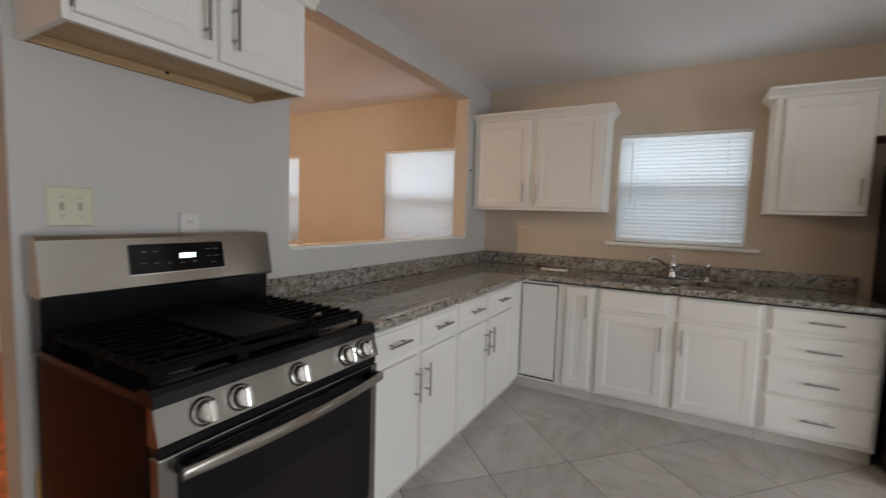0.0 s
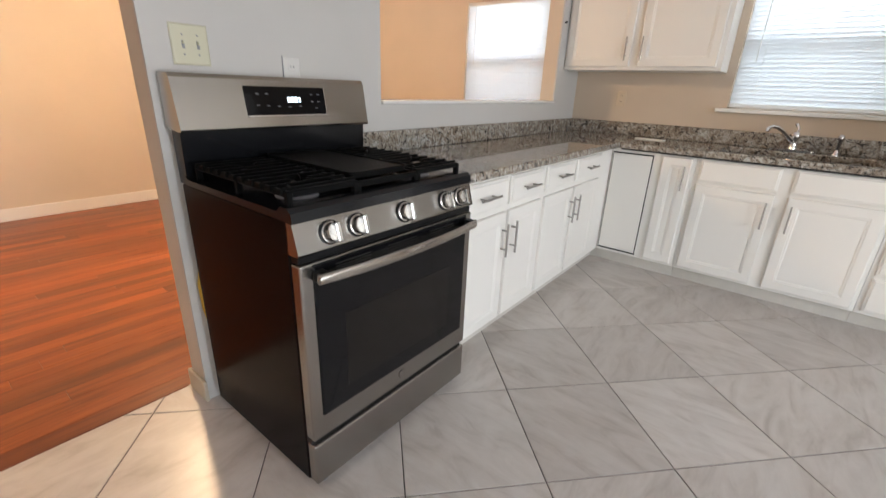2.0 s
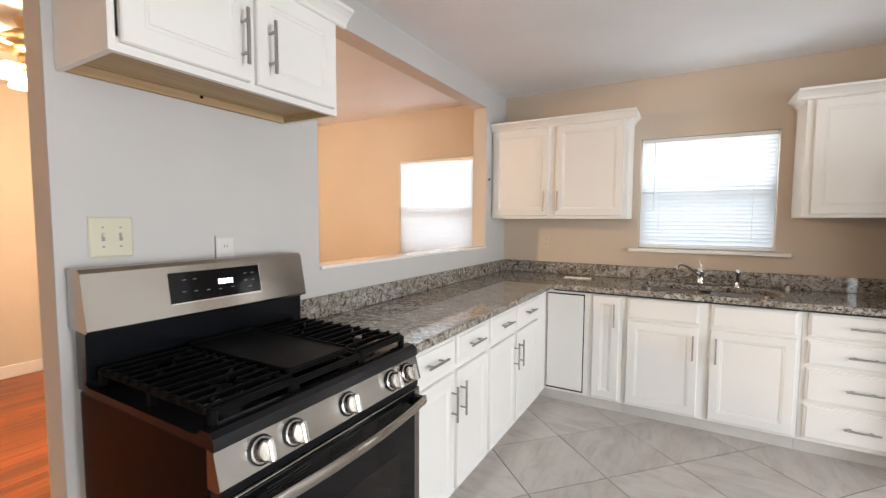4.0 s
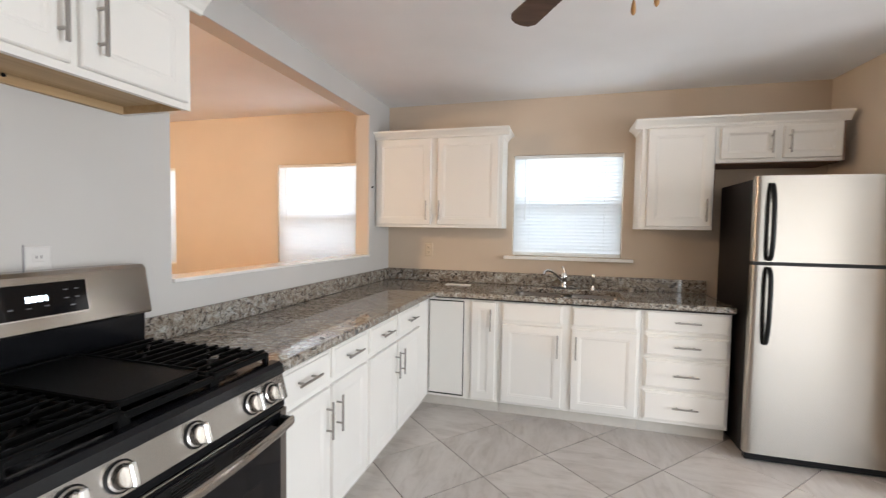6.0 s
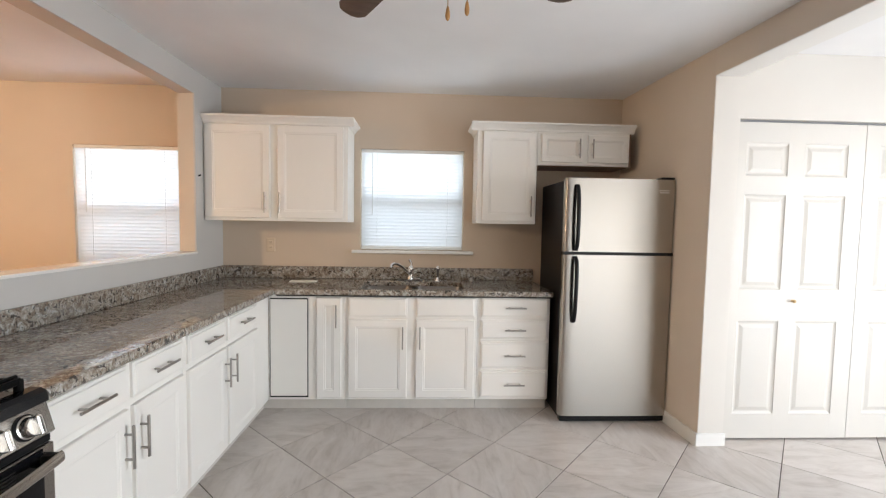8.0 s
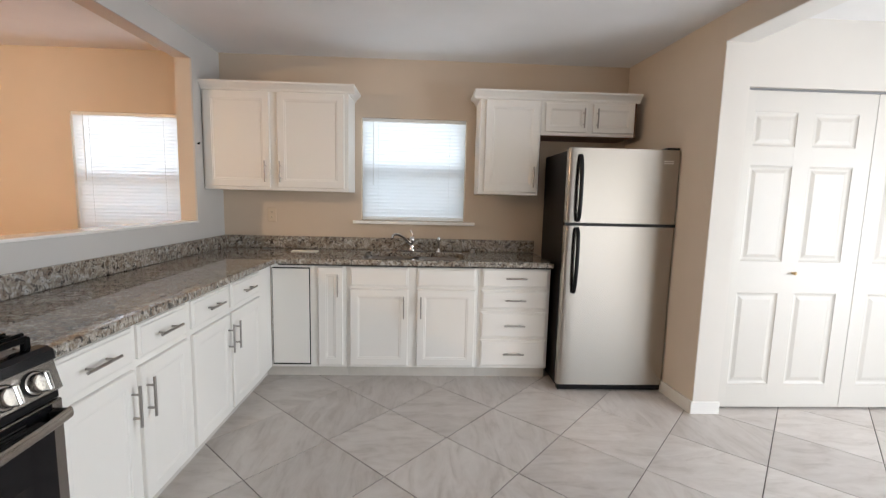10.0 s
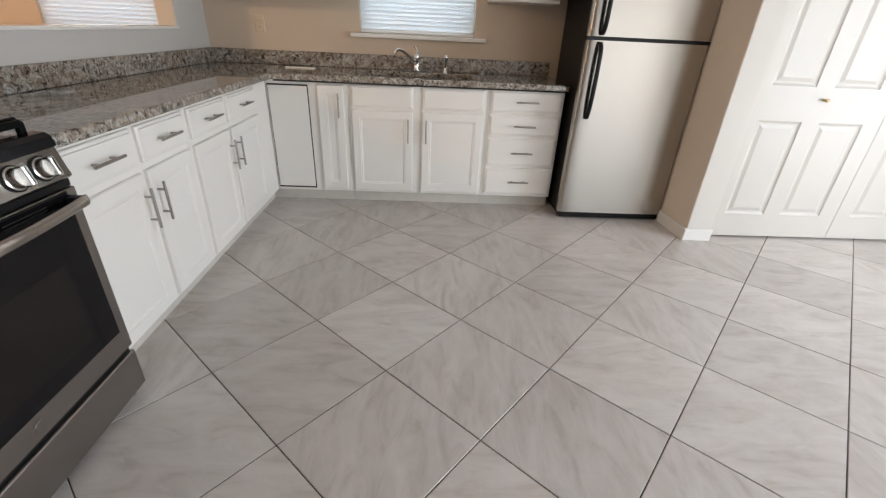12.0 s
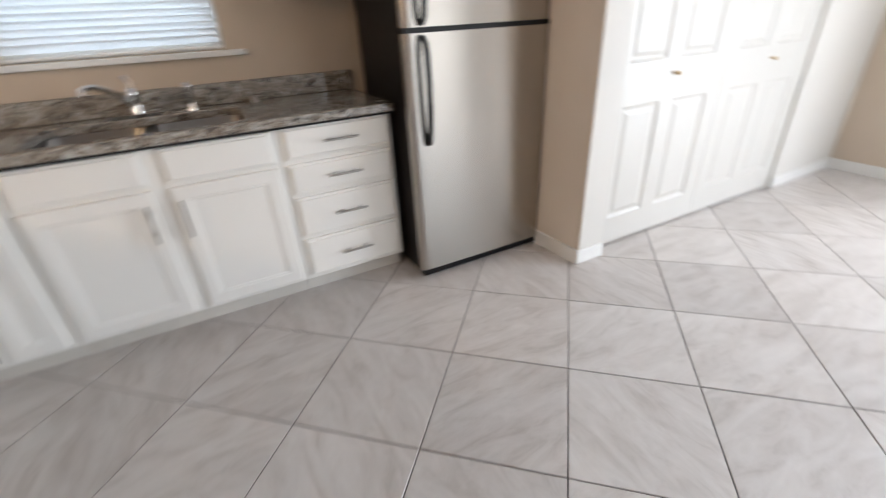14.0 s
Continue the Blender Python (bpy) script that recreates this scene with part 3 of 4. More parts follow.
def west_front(t, kind, y0, y1, z0, z1, handle):
    m = facing_east(FACE_W, y0, z0)
    d = part(kind, rings_panel(m, y1 - y0, z1 - z0, DRAWER_STEPS if kind == "drawer_front" else DOOR_STEPS), "cabinet", t)
    if handle == "mid":
        bar_handle(facing_east(FACE_W + 0.019, (y0 + y1) / 2, (z0 + z1) / 2), 0.155, d, False)
    elif handle:
        ys = y0 + 0.028 if handle == "lo" else y1 - 0.028
        bar_handle(facing_east(FACE_W + 0.019, ys, z1 - 0.135), 0.165, d, True)
    return d


def north_front(t, kind, x0, x1, z0, z1, handle):
    m = facing_south(x0, FACE_N, z0)
    d = part(kind, rings_panel(m, x1 - x0, z1 - z0, DOOR_STEPS if kind == "door" else DRAWER_STEPS), "cabinet", t)
    if handle == "mid":
        bar_handle(facing_south((x0 + x1) / 2, FACE_N - 0.019, (z0 + z1) / 2), 0.155, d, False)
    elif handle:
        xs = x0 + 0.030 if handle == "lo" else x1 - 0.030
        bar_handle(facing_south(xs, FACE_N - 0.019, z1 - 0.13), 0.165, d, True)
    return d


a = base_unit("base_cabinet", 1.500, 2.288, "west", "white base cabinet, two drawers over two doors, beside the range")
b_ = base_unit("base_cabinet", 2.290, 3.399, "west", "white base cabinet, two drawers over two doors, in the corner")
for u, spans in ((a, ((1.520, 1.898), (1.930, 2.270))), (b_, ((2.318, 2.702), (2.731, 3.150)))):
    for k, (y0, y1) in enumerate(spans):
        west_front(u, "drawer_front", y0, y1, 0.715, 0.852, "mid")
        west_front(u, "door", y0, y1, 0.108, 0.684, "hi" if k == 0 else "lo")

c = base_unit("corner_cabinet", FACE_W + 0.001, 1.142, "north", "white corner cabinet with a blind panel and a narrow door")
part("panel_recess", box(0.602, 0.878, FACE_N - 0.0025, FACE_N - 0.0005, 0.110, 0.846), "gap", c, "dark gap round the panel")
part("blind_panel", rings_panel(facing_south(0.607, FACE_N - 0.0026, 0.122), 0.264, 0.715, [(0, 0), (0, 0.004), (0.002, 0.006)]), "cabinet", c, "plain white panel in a dark gap")
north_front(c, "door", 0.940, 1.117, 0.112, 0.852, "hi")
s = base_unit("sink_cabinet", 1.144, 2.117, "north", "white sink cabinet with two doors below false drawer fronts")
for k, (x0, x1) in enumerate(((1.170, 1.598), (1.664, 2.096))):
    north_front(s, "false_front", x0, x1, 0.716, 0.858, None)
    north_front(s, "door", x0, x1, 0.112, 0.696, "hi" if k == 0 else "lo")
dr = base_unit("drawer_cabinet", 2.119, 2.660, "north", "white base cabinet with a stack of four drawers")
for z0, z1 in ((0.720, 0.864), (0.556, 0.698), (0.336, 0.534), (0.114, 0.316)):
    north_front(dr, "drawer_front", 2.143, 2.648, z0, z1, "mid")


# ---------------------------------------------------------------- worktop, sink, tap
SINK = (1.235, 2.025, 3.430, 3.850)


def rounded(x0, x1, y0, y1, r, n=5):
    out = []
    for cx, cy, a0 in ((x1 - r, y1 - r, 0), (x0 + r, y1 - r, 90), (x0 + r, y0 + r, 180), (x1 - r, y0 + r, 270)):
        for k in range(n + 1):
            ang = radians(a0 + 90 * k / n)
            out.append((cx + r * math.cos(ang), cy + r * math.sin(ang)))
    return out


bm = bmesh.new()
outer = [(0.001, 1.492), (0.648, 1.492), (0.648, 3.355), (2.672, 3.355), (2.672, NORTH - 0.001), (0.001, NORTH - 0.001)]
edges = []
for loop in (outer, rounded(*SINK, 0.06)):
    vs = [bm.verts.new((x, y, TOP + 0.0405)) for x, y in loop]
    edges += [bm.edges.new((vs[k], vs[(k + 1) % len(vs)])) for k in range(len(vs))]
bmesh.ops.triangle_fill(bm, edges=edges, use_beauty=True)


def in_sink(f):
    c = f.calc_center_median()
    return SINK[0] + 0.002 < c.x < SINK[1] - 0.002 and SINK[2] + 0.002 < c.y < SINK[3] - 0.002


rim_verts = {v for v in bm.verts if SINK[0] - 1e-4 <= v.co.x <= SINK[1] + 1e-4 and SINK[2] - 1e-4 <= v.co.y <= SINK[3] + 1e-4}
bmesh.ops.delete(bm, geom=[f for f in bm.faces if all(v in rim_verts for v in f.verts) and in_sink(f)], context="FACES_ONLY")
ext = bmesh.ops.extrude_face_region(bm, geom=bm.faces[:])
bmesh.ops.translate(bm, verts=[g for g in ext["geom"] if isinstance(g, bmesh.types.BMVert)], vec=(0, 0, -0.0395))
bmesh.ops.recalc_face_normals(bm, faces=bm.faces[:])
sharp = [e for e in bm.edges if len(e.link_faces) == 2 and e.calc_face_angle(0) > 1.2]
bmesh.ops.bevel(bm, geom=sharp, offset=0.007, segments=3, affect="EDGES", profile=0.5)
worktop = whole("worktop", bm, "granite", (0.3, 3.7, TOP), "polished brown and grey speckled granite worktop", "worktop")
ZT = TOP + 0.0405
# thin near-black strip that draws the shadow line under the granite edge
whole("worktop_strip", box(0.66, 2.664, 3.364, 3.399, TOP - 0.0085, TOP + 0.0005), "gap", (1.6, 3.38, TOP), "dark strip for the shadow under the worktop's front edge", "strip", kind="structure")
whole("backsplash", box(0.001, 0.021, 1.492, NORTH - 0.022, ZT + 0.001, 1.020, 0.003), "granite", (0.01, 2.7, ZT), "granite upstand along the pass-through wall", "backsplash")
whole("backsplash", box(0.001, 2.672, NORTH - 0.0215, NORTH - 0.001, ZT + 0.001, 1.020, 0.003), "granite", (1.3, NORTH - 0.01, ZT), "granite upstand behind the sink", "backsplash")

sink = thing("sink", ((SINK[0] + SINK[1]) / 2, (SINK[2] + SINK[3]) / 2, TOP - 0.19), "double bowl stainless steel undermount sink", "sink")


def bowl(x0, x1, y0, y1):
    bm = bmesh.new()
    prof = [(0.0, TOP + 0.002), (0.004, TOP - 0.01), (0.010, TOP - 0.150), (0.030, TOP - 0.180), (0.060, TOP - 0.188)]
    rings = []
    for inset, z in prof:
        rings.append([bm.verts.new((x, y, z)) for x, y in rounded(x0 + inset, x1 - inset, y0 + inset, y1 - inset, 0.055)])
    n = len(rings[0])
    for p, q in zip(rings, rings[1:]):
        for k in range(n):
            bm.faces.new((p[k], p[(k + 1) % n], q[(k + 1) % n], q[k]))
    bm.faces.new(rings[-1])
    return bm


xm = 1.63
for x0, x1 in ((SINK[0] - 0.004, xm - 0.012), (xm + 0.012, SINK[1] + 0.004)):
    bw = part("bowl", bowl(x0, x1, SINK[2] - 0.004, SINK[3] + 0.004), "sink_steel", sink, smooth=50)
    part("drain", lathe([(0.042, 0), (0.042, 0.003), (0.03, 0.004), (0.026, 0.001), (0.001, 0.001)], pose((x0 + x1) / 2, 3.66, TOP - 0.187), 20), "chrome", bw, "round chrome strainer", 40)
part("divider", box(xm - 0.0118, xm + 0.0118, SINK[2], SINK[3], TOP - 0.12, TOP - 0.004, 0.004, 2), "sink_steel", sink)

tap = thing("kitchen_faucet", (1.605, 3.885, ZT), "chrome single lever kitchen faucet with a swung spout", "faucet")
plate = extrude_loop(rounded(1.605 - 0.125, 1.605 + 0.125, 3.852, 3.912, 0.028), ZT, ZT + 0.016, "z")
part("base_plate", plate, "chrome", tap, smooth=40)
part("body", lathe([(0.027, 0), (0.027, 0.02), (0.023, 0.03), (0.022, 0.075), (0.026, 0.08), (0.026, 0.105), (0.018, 0.118), (0.004, 0.122)], pose(1.605, 3.885, ZT + 0.008), 20), "chrome", tap, smooth=50)
part("spout", tube([(1.605, 3.885, ZT + 0.055), (1.575, 3.855, ZT + 0.085), (1.535, 3.81, ZT + 0.128), (1.50, 3.77, ZT + 0.152), (1.473, 3.74, ZT + 0.158), (1.455, 3.722, ZT + 0.148), (1.45, 3.717, ZT + 0.128)], [0.014, 0.0135, 0.012, 0.011, 0.011, 0.011, 0.012], 12), "chrome", tap, smooth=60)
part("lever", tube([(1.605, 3.885, ZT + 0.122), (1.612, 3.892, ZT + 0.145), (1.592, 3.905, ZT + 0.178)], [0.008, 0.008, 0.011], 10), "chrome", tap, smooth=60)
spray = thing("side_sprayer", (1.832, 3.885, ZT), "chrome pull-out side sprayer beside the faucet", "faucet")
part("holder", lathe([(0.024, 0), (0.024, 0.006), (0.016, 0.02), (0.014, 0.035)], pose(1.832, 3.885, ZT), 18), "chrome", spray, smooth=50)
part("spray_head", lathe([(0.012, 0), (0.0125, 0.045), (0.018, 0.065), (0.019, 0.085), (0.010, 0.098), (0.002, 0.1)], pose(1.832, 3.885, ZT + 0.035, 10, 0, 0), 16), "chrome", spray, smooth=50)
whole("air_gap", lathe([(0.020, 0), (0.020, 0.010), (0.017, 0.014), (0.016, 0.026), (0.010, 0.032), (0.001, 0.033)], pose(2.125, 3.91, ZT), 18), "nickel", (2.125, 3.91, ZT), "small metal air gap cap on the worktop", "cap", smooth=50)
whole("paper_slip", box(0.635, 0.845, 3.742, 3.80, ZT, ZT + 0.008, 0.002), "paper", (0.74, 3.77, ZT), "folded white paper slip lying on the worktop", "paper")


# ---------------------------------------------------------------- wall cabinets
def crown_moulding(parent, runs):
    """A sprung moulding along runs of (from, to, face, axis, z)."""
    for lo, hi, face, way, z in runs:
        prof = [(0.0, 0.0), (0.008, 0.004), (0.012, 0.016), (0.028, 0.034), (0.042, 0.046), (0.050, 0.050), (0.050, 0.064), (0.0, 0.064)]
        if way == "south":
            loop, ax = [(face - o, z + h) for o, h in prof], "x"
        elif way == "east":
            loop, ax = [(face + o, z + h) for o, h in prof], "y"
        elif way == "west":
            loop, ax = [(face - o, z + h) for o, h in prof], "y"
        else:
            loop, ax = [(face + o, z + h) for o, h in prof], "x"
        part("crown_moulding", extrude_loop(loop, lo, hi, ax), "cabinet", parent)


YU = 3.690                                     # face frames of the sink wall's uppers
u = thing("wall_cabinet", (0.556, 3.84, 1.400), "white two-door wall cabinet with crown moulding, over the worktop", "cabinet", "wall cabinets")
part("body", box(0.003, 1.108, YU, NORTH - 0.002, 1.402, 2.156, 0.002), "cabinet", u)
for x0, x1, hd in ((0.022, 0.510, "hi"), (0.567, 1.076, "lo")):
    d = part("door", rings_panel(facing_south(x0, YU, 1.426), x1 - x0, 0.714, DOOR_STEPS), "cabinet", u)
    bar_handle(facing_south(x1 - 0.030 if hd == "hi" else x0 + 0.026, YU - 0.019, 1.545), 0.16, d, True)
crown_moulding(u, [(0.003, 1.158, YU, "south", 2.146), (YU, NORTH - 0.002, 1.108, "east", 2.146)])

u = thing("wall_cabinet", (2.36, 3.84, 1.412), "white single-door wall cabinet with crown moulding, beside the window", "cabinet", "wall cabinets")
part("body", box(2.128, 2.606, YU, NORTH - 0.002, 1.412, 2.156, 0.002), "cabinet", u)
# brown board added to put the recess's deep shade into its side
part("end_panel", box(2.6062, 2.6110, YU + 0.004, NORTH - 0.003, 1.414, 1.884), "brown_side", u, "brown end panel")
d = part("door", rings_panel(facing_south(2.170, YU, 1.434), 0.422, 0.704, DOOR_STEPS), "cabinet", u)
bar_handle(facing_south(2.556, YU - 0.019, 1.552), 0.16, d, True)
crown_moulding(u, [(2.078, 2.606, YU, "south", 2.146), (YU, NORTH - 0.002, 2.128, "west", 2.146)])

u = thing("wall_cabinet", (2.98, 3.84, 1.885), "white short two-door wall cabinet over the refrigerator", "cabinet", "wall cabinets")
part("body", box(2.608, 3.352, YU, NORTH - 0.002, 1.886, 2.156, 0.002), "cabinet", u)
part("end_panel", box(3.3525, 3.364, YU + 0.004, NORTH - 0.003, 1.886, 2.154), "brown_side", u, "brown end panel")
# brown sheet added under the cabinet to deepen the recess's shade
part("bottom_panel", box(2.625, 3.346, YU + 0.022, NORTH - 0.003, 1.880, 1.8855), "brown_side", u, "brown underside that darkens the recess")
for x0, x1, hd in ((2.636, 2.966, "hi"), (3.012, 3.342, "lo")):
    d = part("door", rings_panel(facing_south(x0, YU, 1.910), x1 - x0, 0.218, [(0, 0), (0, 0.015), (0.004, 0.019), (0.042, 0.019), (0.046, 0.0165), (0.056, 0.011), (0.060, 0.0105)]), "cabinet", u)
    bar_handle(facing_south(x1 - 0.03 if hd == "hi" else x0 + 0.03, YU - 0.019, 2.015), 0.15, d, True)
crown_moulding(u, [(2.6065, 3.385, YU, "south", 2.146)])

# cabinet over the range: open, recessed underside with a cleat
XU = 0.305
u = thing("wall_cabinet", (0.16, 1.085, 1.790), "white two-door wall cabinet over the range, bare wood underneath", "cabinet", "wall cabinets")
Y0, Y1, ZB, ZC = 0.705, 1.470, 1.790, 2.150
bm = box(0.002, XU, Y0, Y0 + 0.016, ZB, ZC)
box(0.002, XU, Y1 - 0.016, Y1, ZB, ZC, 0, 1, bm)
box(0.002, XU, Y0 + 0.0165, Y1 - 0.0165, ZC - 0.016, ZC, 0, 1, bm)
part("body", bm, "cabinet", u)
part("bottom_panel", box(0.022, XU - 0.02, Y0 + 0.0165, Y1 - 0.0165, ZB + 0.028, ZB + 0.042), "ply", u, "bare wood bottom panel")
part("side_lining", box(0.022, XU - 0.02, Y1 - 0.0185, Y1 - 0.0164, ZB + 0.001, ZB + 0.028), "ply", u, "bare wood inner side")
part("side_lining", box(0.022, XU - 0.02, Y0 + 0.0164, Y0 + 0.0185, ZB + 0.001, ZB + 0.028), "ply", u, "bare wood inner side")
part("hanging_rail", box(0.002, 0.021, Y0 + 0.0165, Y1 - 0.0165, ZB + 0.001, ZB + 0.060), "ply", u, "bare wood hanging rail")
bm = box(XU - 0.0195, XU, Y0 + 0.0165, Y1 - 0.0165, ZB + 0.0005, ZB + 0.035)
box(XU - 0.0195, XU, Y0 + 0.0165, Y1 - 0.0165, ZC - 0.06, ZC - 0.0165, 0, 1, bm)
box(XU - 0.0195, XU, 1.07, 1.105, ZB + 0.035, ZC - 0.06, 0, 1, bm)
part("face_frame", bm, "cabinet", u)
part("screw", lathe([(0.006, 0), (0.006, 0.003), (0.002, 0.004)], pose(0.0212, 1.10, ZB + 0.022, 0, 90, 0), 10), "iron", u)
for y0, y1, hd in ((Y0 + 0.022, 1.080, "hi"), (1.104, Y1 - 0.022, "lo")):
    m = facing_east(XU, y0, ZB + 0.022)
    d = part("door", rings_panel(m, y1 - y0, ZC - ZB - 0.044, DOOR_STEPS), "cabinet", u)
    bar_handle(facing_east(XU + 0.019, y1 - 0.03 if hd == "hi" else y0 + 0.045, ZB + 0.145), 0.165, d, True)
crown_moulding(u, [(Y0 - 0.05, Y1 + 0.05, XU, "east", ZC - 0.010), (0.002, XU, Y1, "north", ZC - 0.010)])


# ---------------------------------------------------------------- refrigerator
def door_slab(x0, x1, y_front, y_back, z0, z1, r):
    """A refrigerator door: side edges rolled back, front very slightly bowed."""
    loop = [(x1, y_back), (x0, y_back)]
    n = 6
    loop += [(x0 + r - r * math.cos(radians(90 * k / n)), y_front + 0.006 + r - r * math.sin(radians(90 * k / n))) for k in range(n + 1)]
    for k in range(1, 8):
        t = k / 8
        loop.append((x0 + r + (x1 - x0 - 2 * r) * t, y_front + 0.006 - 0.003 * 4 * t * (1 - t)))
    loop += [(x1 - r + r * math.sin(radians(90 * k / n)), y_front + 0.006 + r - r * math.cos(radians(90 * k / n))) for k in range(n + 1)]
    return extrude_loop(loop, z0, z1, "z")


FX0, FX1, FY = 2.683, 3.468, 3.190
fridge = thing("refrigerator", (3.07, 3.5, 0), "stainless steel top-freezer refrigerator with dark sides and black handles", "refrigerator")
part("body", box(FX0 + 0.006, FX1 - 0.040, FY + 0.068, 3.80, 0.03, 1.722, 0.006, 2), "fridge_side", fridge, "dark textured cabinet")
part("gasket", box(FX0 + 0.016, FX1 - 0.034, FY + 0.052, FY + 0.0675, 0.056, 1.715), "black_plastic", fridge, "black door gasket")
fz = part("freezer_door", door_slab(FX0, FX1, FY, FY + 0.052, 1.226, 1.735, 0.030), "fridge_steel", fridge, "brushed stainless freezer door", 40)
fd = part("refrigerator_door", door_slab(FX0, FX1, FY, FY + 0.052, 0.056, 1.204, 0.030), "fridge_steel", fridge, "brushed stainless door", 40)
part("door_gap", box(FX0 + 0.004, FX1 - 0.004, FY + 0.014, FY + 0.050, 1.2045, 1.2255), "black_plastic", fridge, "black strip between the doors")
part("base_grille", box(FX0 + 0.012, FX1 - 0.012, FY + 0.022, FY + 0.0675, 0.010, 0.054, 0.004), "black_plastic", fridge, "black base grille")
part("hinge_cover", box(FX1 - 0.105, FX1 - 0.012, FY + 0.012, FY + 0.10, 1.7355, 1.752, 0.006, 2), "black_plastic", fridge, "black hinge cover")
for dx in (0.08, 0.66):
    for yy in (3.30, 3.74):
        part("foot", lathe([(0.016, 0), (0.018, 0.004), (0.014, 0.03)], pose(FX0 + dx, yy, 0), 12), "black_plastic", fridge)


def fridge_handle(parent, zs, outs):
    bm = bmesh.new()
    rings = []
    xc = FX0 + 0.078
    for z, o in zip(zs, outs):
        ring = []
        for k in range(10):
            a = 2 * math.pi * k / 10
            ring.append(bm.verts.new((xc + 0.0145 * math.cos(a), FY - o + 0.010 * math.sin(a), z)))
        rings.append(ring)
    for p, q in zip(rings, rings[1:]):
        for k in range(10):
            bm.faces.new((p[k], p[(k + 1) % 10], q[(k + 1) % 10], q[k]))
    bm.faces.new(rings[0][::-1])
    bm.faces.new(rings[-1])
    part("handle", bm, "black_plastic", parent, "bowed black plastic handle", 60)


fridge_handle(fz, [1.232, 1.262, 1.32, 1.43, 1.55, 1.63, 1.675, 1.69], [0.006, 0.034, 0.044, 0.047, 0.044, 0.034, 0.016, 0.004])
fridge_handle(fd, [1.196, 1.168, 1.118, 1.02, 0.90, 0.80, 0.745, 0.73], [0.006, 0.034, 0.044, 0.047, 0.044, 0.034, 0.016, 0.004])
for z in (1.655, 1.641):
    part("badge", box(FX1 - 0.125, FX1 - 0.055, FY + 0.0035, FY + 0.006, z, z + 0.007), "chrome", fz, "small plain bright badge")


# ---------------------------------------------------------------- range
RY0, RY1, RX0, RX1 = 0.702, 1.464, 0.036, 0.682
RW = RY1 - RY0
rng = thing("gas_range", (0.36, 1.083, 0), "freestanding gas range, stainless front, black cooktop with griddle and grates", "range")
part("body", box(RX0 + 0.02, RX1 - 0.022, RY0, RY1, 0.035, 0.900, 0.004), "range_side", rng, "glossy dark brown-black side panels")
for xx in (RX0 + 0.08, RX1 - 0.028):
    for yy in (RY0 + 0.05, RY1 - 0.035):
        part("leg", lathe([(0.019, 0), (0.019, 0.007), (0.008, 0.010), (0.008, 0.04)], pose(xx, yy, 0), 14), "grey_metal", rng, "threaded levelling leg", 40)
part("gas_hose", tube([(0.030, 0.780, 0.18), (0.028, 0.735, 0.30), (0.026, 0.716, 0.42), (0.026, 0.714, 0.52), (0.028, 0.730, 0.60), (0.030, 0.790, 0.66)], 0.010, 10), "yellow", rng, "yellow coated gas hose behind the range", 50)
# cooktop with a raised rolled front
loop = [(RX0 + 0.055, 0.9005), (RX1 - 0.01, 0.9005), (RX1 + 0.002, 0.897), (RX1 + 0.008, 0.900), (RX1 + 0.003, 0.926), (RX1 - 0.012, 0.936), (RX1 - 0.04, 0.938), (RX1 - 0.058, 0.922), (RX0 + 0.075, 0.920), (RX0 + 0.055, 0.930)]
part("cooktop", extrude_loop(loop, RY0 - 0.001, RY1 + 0.001, "y"), "enamel", rng, "glossy black cooktop")
# sloping control panel
loop = [(RX1 - 0.022, 0.8995), (RX1 + 0.001, 0.8965), (RX1 + 0.022, 0.818), (RX1 + 0.016, 0.812), (RX1 - 0.022, 0.812)]
panel = part("control_panel", extrude_loop(loop, RY0, RY1, "y"), "shaded_steel", rng, "brushed stainless control panel")
slope = math.degrees(math.atan2(0.021, 0.0785))
for yk in (0.809, 0.904, 1.097, 1.304, 1.389):
    km = pose(RX1 + 0.0118, yk, 0.857, 0, 90 - slope, 0)
    kn = part("knob", lathe([(0.030, 0), (0.030, 0.006), (0.026, 0.008), (0.0245, 0.022), (0.022, 0.026), (0.001, 0.0265)], km, 24), "steel", rng, "round stainless burner knob", 40)
    grip = box(-0.026, 0.026, -0.0075, 0.0075, 0.020, 0.044, 0.004, 2)
    bmesh.ops.transform(grip, matrix=km, verts=grip.verts[:])
    part("grip", grip, "chrome", kn, "bright raised grip")
    part("collar", lathe([(0.034, -0.001), (0.034, 0.003), (0.0305, 0.004)], km, 24), "black_plastic", kn, "black collar", 40)
# oven door: steel frame round dark glass, vented black strip above
XD = RX1 + 0.020
part("vent_strip", box(RX1 - 0.021, RX1 + 0.014, RY0 + 0.004, RY1 - 0.004, 0.789, 0.8115, 0.003), "black_plastic", rng, "black vent strip over the oven door")
door = part("oven_door", box(RX1 - 0.021, XD, RY0 + 0.001, RY1 - 0.001, 0.212, 0.788, 0.006, 2), "shaded_steel", rng, "stainless oven door")
part("door_glass", rings_panel(facing_east(XD + 0.0005, RY0 + 0.040, 0.292), RW - 0.080, 0.492, [(0, 0), (0, 0.003), (0.004, 0.005)]), "oven_glass", door, "black glass of the oven door")
part("inner_window", rings_panel(facing_east(XD + 0.0056, RY0 + 0.135, 0.350), RW - 0.27, 0.255, [(0, 0), (0.001, 0.0006)]), "oven_window", door, "dark oven window")
for i in range(3):
    y0 = RY0 + 0.11 + i * 0.20
    for k in range(5):
        part("vent_slot", box(XD + 0.0056, XD + 0.0066, y0, y0 + 0.13, 0.732 + k * 0.0085, 0.7355 + k * 0.0085), "gap", door)
